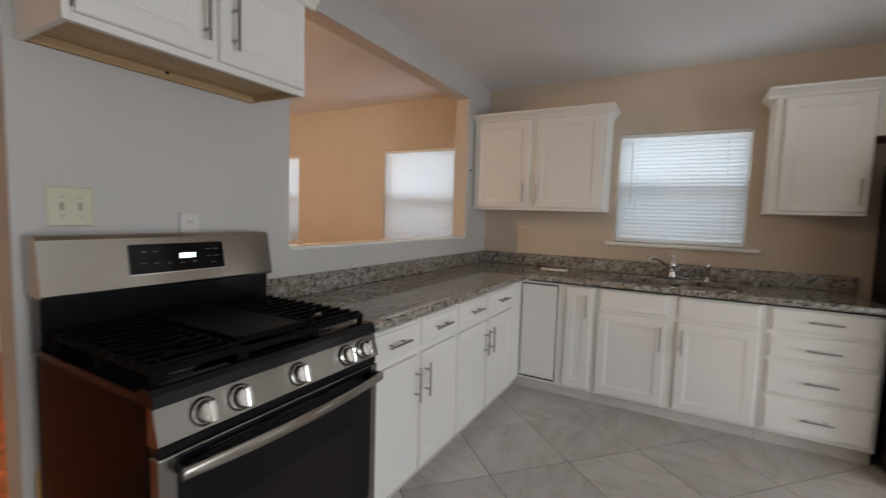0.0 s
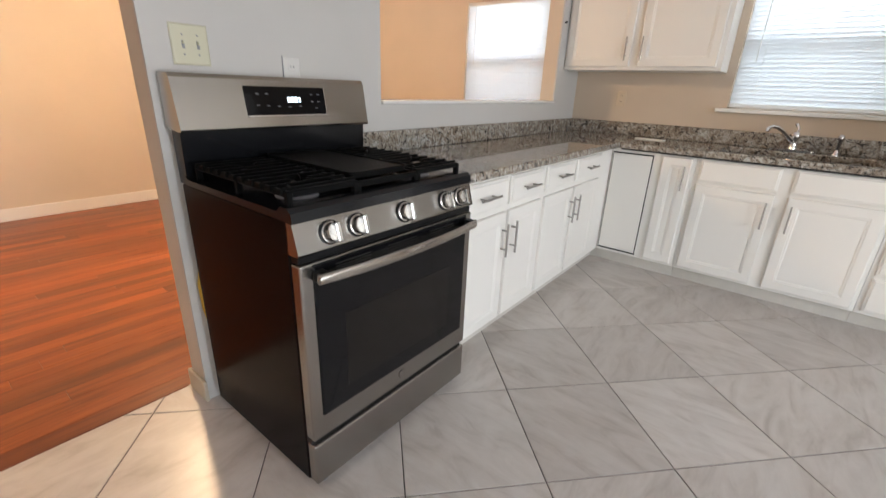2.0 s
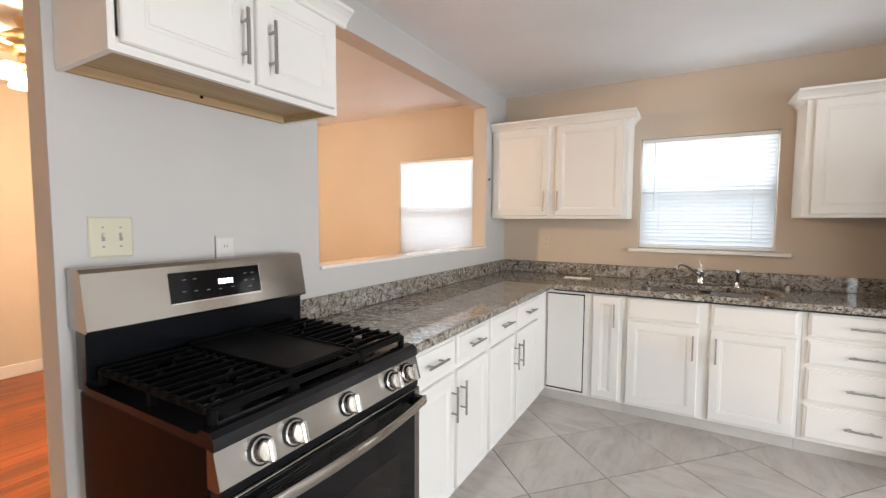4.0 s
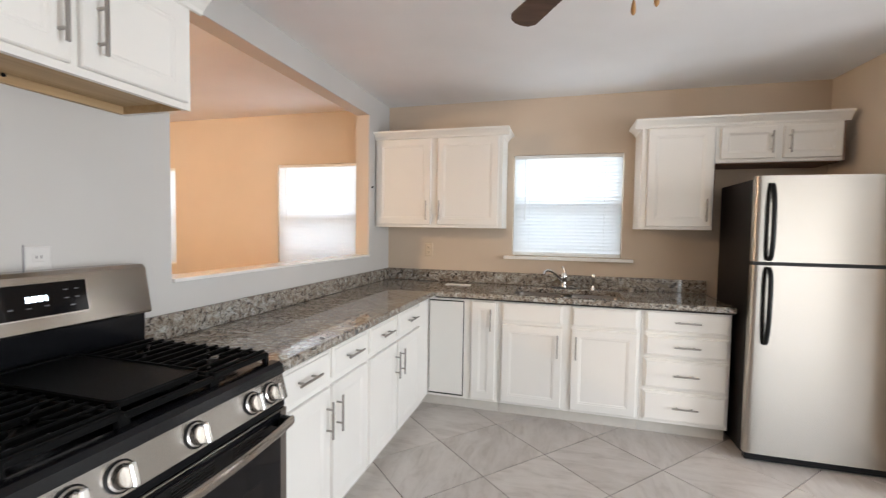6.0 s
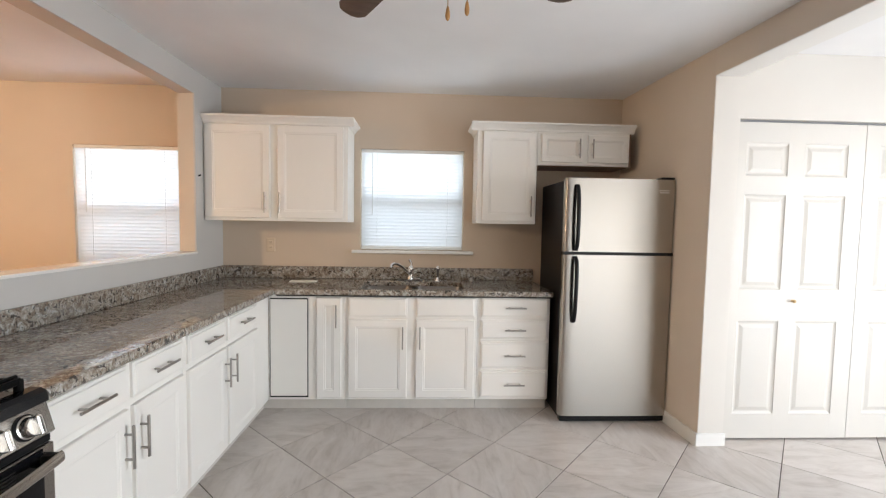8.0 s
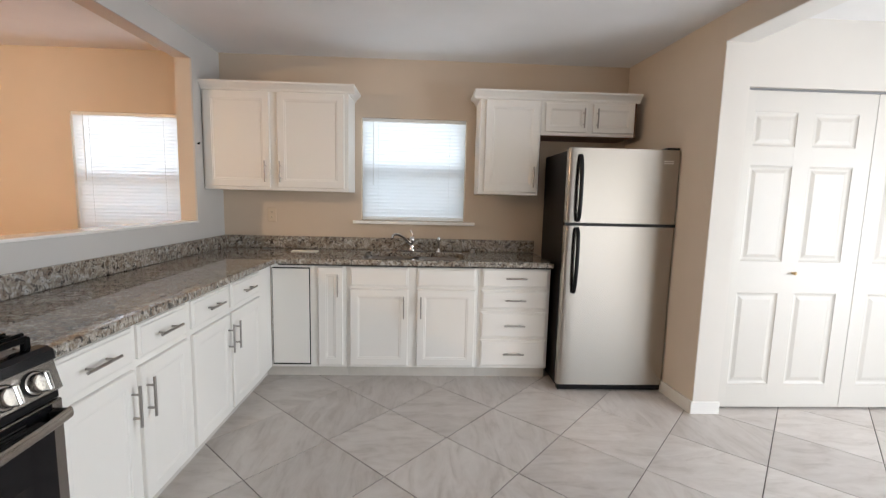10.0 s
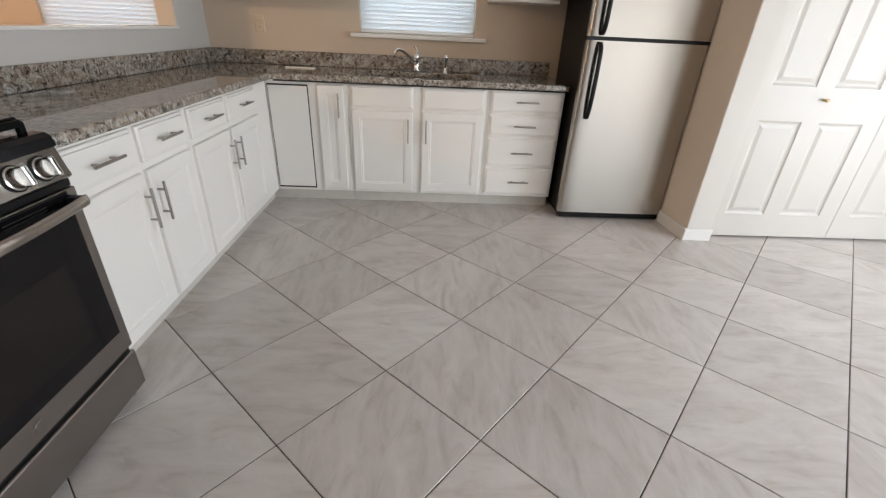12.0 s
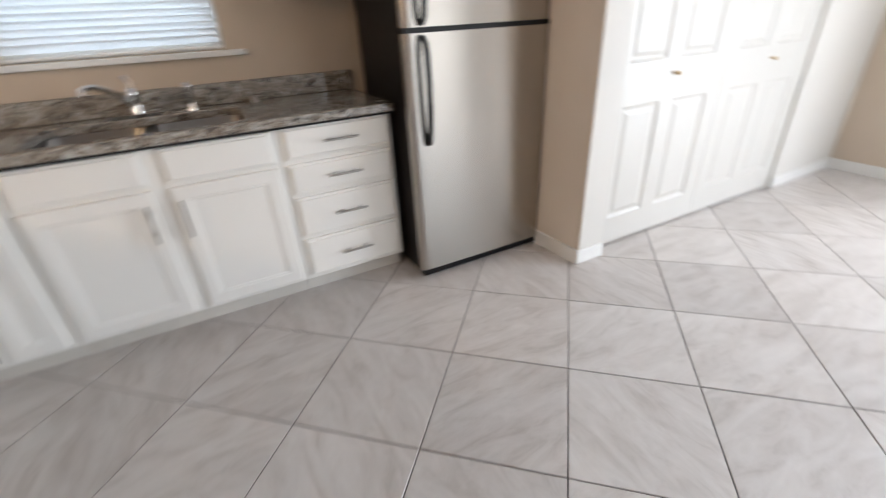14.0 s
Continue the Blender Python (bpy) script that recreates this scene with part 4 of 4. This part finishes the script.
# bowed handle
pts = []
for k in range(17):
    t = k / 16
    bow = 4 * t * (1 - t)
    pts.append((t, bow))
bm = bmesh.new()
rings = []
for t, bow in pts:
    y = RY0 + 0.034 + (RW - 0.054) * t
    x = XD + 0.034 + 0.026 * bow
    ring = []
    for k in range(12):
        a = 2 * math.pi * k / 12
        ring.append(bm.verts.new((x + 0.0085 * math.cos(a), y, 0.752 + 0.0165 * math.sin(a))))
    rings.append(ring)
for p, q in zip(rings, rings[1:]):
    for k in range(12):
        bm.faces.new((p[k], p[(k + 1) % 12], q[(k + 1) % 12], q[k]))
bm.faces.new(rings[0][::-1])
bm.faces.new(rings[-1])
hd = part("oven_handle", bm, "fridge_steel", door, "bowed stainless oven handle", 60)
for y0 in (RY0 + 0.038, RY1 - 0.054):
    part("handle_mount", box(XD - 0.001, XD + 0.034, y0, y0 + 0.030, 0.737, 0.768, 0.004, 2), "black_plastic", door, "black handle mount")
part("badge", lathe([(0.017, 0), (0.017, 0.002), (0.014, 0.003), (0.001, 0.003)], pose(XD + 0.0002, (RY0 + RY1) / 2, 0.252, 0, 90, 0), 24), "shaded_steel", door, "plain round grey badge")
part("drawer_gap", box(RX1 - 0.0215, RX1 + 0.002, RY0 + 0.003, RY1 - 0.003, 0.1915, 0.2115), "gap", rng, "dark gap over the drawer")
part("storage_drawer", box(RX1 - 0.021, XD, RY0 + 0.001, RY1 - 0.001, 0.040, 0.191, 0.006, 2), "shaded_steel", rng, "stainless storage drawer")
# backguard: black lower part, stainless head that leans back, clock panel
part("backguard_lower", extrude_loop([(RX0, 0.9006), (RX0 + 0.054, 0.9006), (RX0 + 0.060, 1.075), (RX0, 1.075)], RY0 + 0.004, RY1 - 0.004, "y"), "enamel", rng, "glossy black lower backguard")
head_loop = [(RX0 - 0.026, 1.0755), (RX0 + 0.082, 1.068), (RX0 + 0.086, 1.076), (RX0 + 0.058, 1.232), (RX0 + 0.044, 1.244), (RX0 - 0.026, 1.244)]
head = part("backguard_head", extrude_loop(head_loop, RY0 - 0.001, RY1 + 0.001, "y"), "steel", rng, "brushed stainless backguard with a clock")
lean = math.degrees(math.atan2(0.028, 0.156))
hm = Matrix.Translation((RX0 + 0.0724, 0, 1.154)) @ pose(0, 0, 0, 0, -lean, 0)


def on_head(y0, y1, z0, z1, out0, out1, bevel=0.0):
    bm = box(out0, out1, y0, y1, z0, z1, bevel)
    bmesh.ops.transform(bm, matrix=hm, verts=bm.verts[:])
    return bm


clock = part("clock_panel", on_head(0.926, 1.250, -0.040, 0.058, -0.002, 0.004, 0.0015), "oven_glass", head, "black glass clock panel")
# clock digits, unreadable, as plain lit bars
for y, w in ((1.086, 0.010), (1.100, 0.012), (1.116, 0.012), (1.134, 0.006)):
    part("digit", on_head(y, y + w, 0.004, 0.022, 0.0042, 0.0050), "digits", clock, "lit clock digit")
for y, z in ((0.965, 0.03), (1.000, 0.03), (0.962, -0.008), (1.000, -0.010), (1.042, -0.012), (1.085, -0.014), (1.130, -0.012), (1.185, 0.03), (1.215, 0.03), (1.185, 0.004), (1.215, 0.004), (1.200, -0.02)):
    part("key_mark", on_head(y, y + 0.012, z, z + 0.004, 0.0042, 0.0047), "key_grey", clock)
part("trim_foot", on_head(0.926, 1.254, -0.0445, -0.0405, -0.002, 0.0045), "chrome", head, "bright trim under the clock panel")
part("trim_end", on_head(1.2505, 1.254, -0.042, 0.060, -0.002, 0.0045), "chrome", head, "bright trim of the clock panel")


# grates: cast bars on feet; the middle carries the griddle
def bar(bm, p, q, w=0.011, h=0.016):
    p, q = Vector(p), Vector(q)
    d = q - p
    m = Matrix.Translation((p + q) / 2) @ Matrix.Rotation(math.atan2(d.y, d.x), 4, "Z")
    L = d.length / 2 + w / 3
    b2 = box(-L, L, -w / 2, w / 2, -h / 2, h / 2, 0.003)
    bmesh.ops.transform(b2, matrix=m, verts=b2.verts[:])
    join(bm, b2)


GZ = 0.968


def grate(y0, y1, burners):
    bm = bmesh.new()
    x0, x1 = RX0 + 0.095, RX1 - 0.045
    for p, q in (((x0, y0), (x1, y0)), ((x0, y1), (x1, y1)), ((x0, y0), (x0, y1)), ((x1, y0), (x1, y1)), (((x0 + x1) / 2, y0), ((x0 + x1) / 2, y1))):
        bar(bm, (*p, GZ - 0.006), (*q, GZ - 0.006), 0.014, 0.018)
    for x in (x0, (x0 + x1) / 2, x1):
        for y in (y0, y1):
            box(x - 0.009, x + 0.009, y - 0.009, y + 0.009, 0.921, GZ, 0.003, 1, bm)
    for k in range(11):
        x = x0 + 0.016 + (x1 - x0 - 0.032) * k / 10
        near = min(abs(x - bx) for bx, by in burners)
        spans = [(y0 - 0.010, y1 + 0.010)] if near > 0.03 else [(y0 - 0.010, burners[0][1] - 0.03), (burners[0][1] + 0.03, y1 + 0.010)]
        for ya1, yb1 in spans:
            bar(bm, (x, ya1, GZ), (x, yb1, GZ), 0.0105, 0.017)
    for bx, by in burners:
        for ang in (45, 135, 225, 315):
            c0, s0 = math.cos(radians(ang)), math.sin(radians(ang))
            bar(bm, (bx + 0.03 * c0, by + 0.03 * s0, GZ - 0.003), (bx + 0.115 * c0, by + 0.115 * s0, GZ - 0.003), 0.009, 0.015)
    return part("grate", bm, "iron", rng, "black cast iron grate")


def burner(bx, by, r):
    bb = part("burner", lathe([(r + 0.016, 0), (r + 0.014, 0.006), (r, 0.008), (r, 0.020), (r - 0.004, 0.022)], pose(bx, by, 0.921), 24), "grey_metal", rng, "aluminium burner base", 40)
    part("burner_cap", lathe([(r - 0.003, 0.0), (r, 0.003), (r - 0.002, 0.009), (r - 0.010, 0.011), (0.001, 0.011)], pose(bx, by, 0.9435), 24), "iron", bb, "black burner cap", 40)


xa, xb = RX0 + 0.095 + (RX1 - RX0 - 0.14) / 4, RX1 - 0.045 - (RX1 - RX0 - 0.14) / 4
ya, yb = RY0 + 0.135, RY1 - 0.135
grate(RY0 + 0.028, RY0 + 0.245, [(xa, ya), (xb, ya)])
grate(RY1 - 0.245, RY1 - 0.028, [(xa, yb), (xb, yb)])
for bx, by, r in ((xa, ya, 0.036), (xb, ya, 0.046), (xa, yb, 0.040), (xb, yb, 0.050)):
    burner(bx, by, r)
gy0, gy1 = RY0 + 0.257, RY1 - 0.257
bm = bmesh.new()
for p, q in (((RX0 + 0.095, gy0), (RX1 - 0.045, gy0)), ((RX0 + 0.095, gy1), (RX1 - 0.045, gy1)), ((RX0 + 0.095, gy0), (RX0 + 0.095, gy1)), ((RX1 - 0.045, gy0), (RX1 - 0.045, gy1))):
    bar(bm, (*p, GZ - 0.012), (*q, GZ - 0.012), 0.014, 0.018)
for x in (RX0 + 0.095, RX1 - 0.045):
    for y in (gy0, gy1):
        box(x - 0.009, x + 0.009, y - 0.009, y + 0.009, 0.921, GZ - 0.012, 0.003, 1, bm)
part("griddle_frame", bm, "iron", rng, "black cast iron middle grate")
gb = extrude_loop(rounded(RX0 + 0.100, RX1 - 0.075, gy0 + 0.004, gy1 - 0.004, 0.02), GZ - 0.002, GZ + 0.012, "z")
part("griddle", gb, "iron", rng, "flat black griddle plate")
rim = bmesh.new()
lp = rounded(RX0 + 0.100, RX1 - 0.075, gy0 + 0.004, gy1 - 0.004, 0.02)
tube([(x, y, GZ + 0.014) for x, y in lp + lp[:1]], 0.0035, 6, rim)
part("griddle_rim", rim, "iron", rng)


# ---------------------------------------------------------------- closet doors
def closet_door(x0, x1, y, z0, z1):
    """A six-panel slab with two columns of raised panels and a knob on its lock rail."""
    d = thing("closet_door", ((x0 + x1) / 2, y, z0), "white six-panel closet door with a small brass knob, closed", "door", "closet doors")
    mid, sunk = (x0 + x1) / 2, 0.010
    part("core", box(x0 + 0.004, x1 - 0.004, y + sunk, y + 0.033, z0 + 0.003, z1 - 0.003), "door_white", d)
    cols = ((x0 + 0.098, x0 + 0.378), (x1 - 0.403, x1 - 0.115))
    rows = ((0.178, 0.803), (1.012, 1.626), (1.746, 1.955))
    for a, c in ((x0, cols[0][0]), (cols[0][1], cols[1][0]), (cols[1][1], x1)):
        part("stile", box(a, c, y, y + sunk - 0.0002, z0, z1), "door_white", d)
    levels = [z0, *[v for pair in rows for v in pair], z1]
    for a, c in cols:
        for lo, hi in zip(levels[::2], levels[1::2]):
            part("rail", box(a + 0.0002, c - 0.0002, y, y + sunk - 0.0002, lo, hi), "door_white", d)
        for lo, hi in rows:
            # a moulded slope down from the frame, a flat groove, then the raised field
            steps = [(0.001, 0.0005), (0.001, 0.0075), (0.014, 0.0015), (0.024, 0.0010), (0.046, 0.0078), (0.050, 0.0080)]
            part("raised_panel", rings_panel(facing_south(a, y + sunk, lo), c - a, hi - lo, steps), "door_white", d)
    part("knob", lathe([(0.009, 0), (0.009, 0.003), (0.005, 0.005), (0.005, 0.012), (0.011, 0.017), (0.0125, 0.023), (0.009, 0.028), (0.001, 0.029)], pose(mid + 0.016, y, 0.938, 90, 0, 0), 18), "brass", d, "small aged brass knob", 50)
    return d


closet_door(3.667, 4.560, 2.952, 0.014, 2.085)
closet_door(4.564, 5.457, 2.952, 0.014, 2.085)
whole("door_track", box(3.664, 5.458, 2.957, 2.990, 2.088, 2.0992, 0.002), "grey_metal", (4.65, 2.97, 2.09), "grey metal closet door track", "track", kind="structure")


# ---------------------------------------------------------------- ceiling fans
def ceiling_fan(name, at, spin, blades, label, lit):
    x, y, zb = at
    f = thing(name, (x, y, CEIL), label, "ceiling fan")
    part("canopy", lathe([(0.065, 0), (0.065, -0.012), (0.045, -0.045), (0.018, -0.052)], pose(x, y, CEIL), 24), "brass", f, smooth=50)
    part("motor_housing", lathe([(0.02, 0.125), (0.07, 0.115), (0.125, 0.075), (0.13, 0.02), (0.10, -0.01), (0.055, -0.02)], pose(x, y, zb), 28), "brass", f, "aged brass motor housing", 50)
    part("downrod", tube([(x, y, CEIL - 0.05), (x, y, zb + 0.12)], 0.012, 12), "brass", f)
    part("switch_housing", lathe([(0.05, -0.021), (0.055, -0.035), (0.055, -0.075), (0.03, -0.09), (0.001, -0.092)], pose(x, y, zb), 24), "brass", f, smooth=50)
    for k in range(blades):
        ang = spin + 360 / blades * k
        m = pose(x, y, zb, 0, 0, ang) @ pose(0, 0, 0, 11, 0, 0)
        lp = [(0.19, -0.048), (0.615, -0.062), (0.650, -0.044), (0.664, -0.016), (0.664, 0.016), (0.650, 0.044), (0.615, 0.062), (0.19, 0.048)]
        bm = extrude_loop(lp, -0.003, 0.004, "z")
        bmesh.ops.transform(bm, matrix=m, verts=bm.verts[:])
        bl = part("blade", bm, "blade", f, "dark stained wooden blade")
        bm = box(0.09, 0.25, -0.016, 0.016, 0.0045, 0.010, 0.002)
        bmesh.ops.transform(bm, matrix=m, verts=bm.verts[:])
        part("blade_iron", bm, "brass", bl)
    return f


KF = (1.735, 1.675, 2.318)
fan = ceiling_fan("ceiling_fan", KF, 34.0, 4, "ceiling fan with dark wooden blades and two pull chains", False)
for cx, cy, zl in ((1.782, 1.768, 2.092), (1.845, 1.738, 2.097)):
    p = part("pull_chain", tube([(cx * 0.5 + KF[0] * 0.5, cy * 0.5 + KF[1] * 0.5, KF[2] - 0.07), (cx, cy, KF[2] - 0.10), (cx, cy, zl + 0.045)], 0.0016, 6), "brass", fan, "thin pull chain")
    part("chain_pendant", lathe([(0.002, 0.05), (0.005, 0.042), (0.0085, 0.02), (0.0075, 0.008), (0.002, 0.0)], pose(cx, cy, zl), 12), "pendant", p, "small turned wooden pull", 60)

LF = (-1.80, 1.20, 2.33)
fan2 = ceiling_fan("ceiling_fan", LF, 230, 5, "living room ceiling fan with lit glass shades", True)
for ang in (-60, 60, 180):
    dx, dy = math.cos(radians(ang)), math.sin(radians(ang))
    sx, sy = LF[0] + 0.13 * dx, LF[1] + 0.13 * dy
    part("shade_arm", tube([(LF[0] + 0.03 * dx, LF[1] + 0.03 * dy, LF[2] - 0.075), (LF[0] + 0.09 * dx, LF[1] + 0.09 * dy, LF[2] - 0.085), (sx, sy, LF[2] - 0.095)], 0.008, 8), "brass", fan2)
    part("shade", lathe([(0.02, -0.0), (0.04, -0.012), (0.055, -0.045), (0.068, -0.085), (0.062, -0.085), (0.050, -0.045), (0.03, -0.016)], pose(sx, sy, LF[2] - 0.092), 20), "lit_shade", fan2, "glowing glass bell shade", 60)


# ---------------------------------------------------------------- plates on the walls
sw = thing("light_switch", (0, 0.818, 1.330), "cream double toggle switch plate on the wall", "switch")
part("plate", rings_panel(facing_east(0.0005, 0.760, 1.268), 0.116, 0.122, [(0, 0), (0, 0.003), (0.004, 0.006), (0.006, 0.0065)]), "cream", sw)
for yy in (0.795, 0.841):
    part("slot", box(0.0068, 0.0074, yy - 0.0045, yy + 0.0045, 1.317, 1.341), "grey_metal", sw)
    part("toggle", box(0.0075, 0.019, yy - 0.0038, yy + 0.0038, 1.330, 1.340, 0.0015), "cream", sw)
    for zz in (1.300, 1.358):
        part("screw", lathe([(0.0032, 0), (0.0030, 0.001), (0.001, 0.0013)], pose(0.0068, yy, zz, 0, 90, 0), 10), "grey_metal", sw)

ol = thing("wall_outlet", (0, 1.183, 1.257), "grey painted outlet plate with a black plug over the range", "outlet")
part("plate", rings_panel(facing_east(0.0005, 1.147, 1.200), 0.072, 0.116, [(0, 0), (0, 0.003), (0.004, 0.006), (0.006, 0.0065)]), "grey_plate", ol)
for zz in (1.235, 1.282):
    so = part("socket", rings_panel(facing_east(0.0071, 1.166, zz - 0.014), 0.034, 0.028, [(0, 0), (0.002, 0.0015)]), "grey_plate", ol)
    for yy in (1.176, 1.188):
        part("slot", box(0.0088, 0.0092, yy, yy + 0.0022, zz - 0.004, zz + 0.006), "gap", so)
part("plug", lathe([(0.014, 0), (0.014, 0.018), (0.008, 0.026)], pose(0.0095, 1.183, 1.222, 0, 90, 0), 14), "black_plastic", ol, "black appliance plug", 50)
# thin dark strip added as the shadow along the plate's edge
part("box_edge", box(0.0005, 0.0060, 1.1450, 1.1466, 1.200, 1.322), "grey_metal", ol, "dark strip for the shadow gap beside the plate")

o2 = thing("wall_outlet", (0.403, NORTH, 1.2), "tan outlet plate on the wall over the worktop", "outlet")
part("plate", rings_panel(facing_south(0.367, NORTH - 0.0005, 1.140), 0.072, 0.118, [(0, 0), (0, 0.003), (0.004, 0.006), (0.006, 0.0065)]), "tan_plate", o2)
for zz in (1.176, 1.222):
    so = part("socket", rings_panel(facing_south(0.386, NORTH - 0.0071, zz - 0.014), 0.034, 0.028, [(0, 0), (0.002, 0.0015)]), "tan_plate", o2)
    for xx in (0.396, 0.408):
        part("slot", box(xx, xx + 0.0022, NORTH - 0.0092, NORTH - 0.0088, zz - 0.004, zz + 0.006), "gap", so)
whole("wall_hook", tube([(0.0, 3.615, 1.735), (0.012, 3.615, 1.735), (0.016, 3.615, 1.745)], 0.006, 8), "iron", (0, 3.615, 1.735), "small metal hook in the wall", "hook")


# ---------------------------------------------------------------- floors
whole("floor", box(-0.160, EAST + 0.15, SOUTH - 0.15, NORTH + 0.2, -0.12, -0.004), "grout", (0, 0, 0), "grey porcelain tile floor laid diagonally with dark grout", "floor", kind="structure")
floor_ob = bpy.data.objects["floor"]
TS, TURN_T, TO = 0.4755, 47.1, Vector((1.562, 1.573))
ea = Vector((math.cos(radians(TURN_T)), math.sin(radians(TURN_T))))
eb = Vector((-ea.y, ea.x))


def clip(poly, inside, cross):
    out = []
    for k, p in enumerate(poly):
        q = poly[(k + 1) % len(poly)]
        if inside(p):
            out.append(p)
        if inside(p) != inside(q):
            out.append(cross(p, q))
    return out


def clip_rect(poly, x0, x1, y0, y1):
    for ax, v, s in ((0, x0, 1), (0, x1, -1), (1, y0, 1), (1, y1, -1)):
        if not poly:
            return poly
        poly = clip(poly, lambda p: (p[ax] - v) * s >= 0, lambda p, q: p.lerp(q, (v - p[ax]) / (q[ax] - p[ax])))
    return poly


def slab(poly, chamfer, z0, z1, centre):
    """A flat piece with a chamfered top edge, its origin at centre."""
    bm = bmesh.new()
    n = len(poly)
    mid = sum(poly, Vector((0, 0))) / n
    lo = [bm.verts.new((*(p - centre), z0)) for p in poly]
    hi = [bm.verts.new((*(p - centre), z1 - chamfer)) for p in poly]
    top = [bm.verts.new((*(p + (mid - p).normalized() * chamfer * 1.4 - centre), z1)) for p in poly]
    for k in range(n):
        j = (k + 1) % n
        bm.faces.new((lo[k], lo[j], hi[j], hi[k]))
        bm.faces.new((hi[k], hi[j], top[j], top[k]))
    bm.faces.new(top)
    bm.faces.new(lo[::-1])
    return bm


half = TS / 2 - 0.0021
full_mesh = None
area = (-0.158, EAST, SOUTH, NORTH)
for i in range(-22, 23):
    for j in range(-22, 23):
        c = TO + ea * ((i + 0.5) * TS) + eb * ((j + 0.5) * TS)
        quad = [c + ea * (sx * half) + eb * (sy * half) for sx, sy in ((-1, -1), (1, -1), (1, 1), (-1, 1))]
        cut = clip_rect(quad, *area)
        if len(cut) < 3:
            continue
        if max((p - q).length for p in cut for q in cut) < 0.05:
            continue
        if len(cut) == 4 and all((p - q).length < 1e-6 for p, q in zip(cut, quad)):
            if full_mesh is None:
                full_mesh = finish(slab(quad, 0.0016, -0.0035, 0.0, c), "tile", "tile")
            me = full_mesh
        else:
            me = finish(slab(cut, 0.0016, -0.0035, 0.0, c), "tile", "tile")
        ob = new("tile", me)
        ob.parent = floor_ob
        ob.location = (c.x, c.y, random.uniform(-0.0004, 0.0004))

# strip hardwood of the living room; the boards by the doorway are parts, the rest one mesh
whole("floor_living", box(WEST - 0.15, -0.1605, SOUTH - 0.15, NORTH + 0.2, -0.12, -0.006), "grout", (-2, 0, 0), "red-brown strip hardwood floor", "floor", kind="structure")
living = bpy.data.objects["floor_living"]
rest = bmesh.new()
pw = 0.0826
rows_n = int((-0.1615 - WEST) / pw)
for r in range(rows_n + 1):
    x1 = -0.1615 - r * pw
    x0 = max(x1 - pw + 0.0008, WEST)
    if x1 - x0 < 0.01:
        continue
    y = SOUTH - random.uniform(0, 1.0)
    while y < NORTH:
        L = random.uniform(0.6, 1.7)
        ya2, yb2 = max(y, SOUTH), min(y + L - 0.001, NORTH)
        y += L
        if yb2 - ya2 < 0.03:
            continue
        cc = Vector(((x0 + x1) / 2, (ya2 + yb2) / 2))
        poly = [Vector((x0, ya2)), Vector((x1, ya2)), Vector((x1, yb2)), Vector((x0, yb2))]
        if yb2 > -0.8 and ya2 < 2.4:
            ob = new("plank", finish(slab(poly, 0.0008, -0.0055, 0.0, cc), "plank", "hardwood"))
            ob.parent = living
            ob.location = (cc.x - living.location.x, cc.y - living.location.y, random.uniform(-0.0003, 0.0003))
        else:
            join(rest, slab(poly, 0.0008, -0.0055, 0.0, Vector((0, 0))))
bmesh.ops.translate(rest, verts=rest.verts[:], vec=-living.location)
ob = new("planks_beyond", finish(rest, "planks_beyond", "hardwood"))
ob.parent = living
tagged(ob, kind="stuff")
whole("threshold", extrude_loop([(-0.176, 0.0005), (-0.15, 0.0005), (-0.152, 0.003), (-0.174, 0.003)], SOUTH, 0.665, "y"), "hardwood", (-0.163, 0, 0), "thin wooden strip where tile meets hardwood", "threshold", kind="structure")
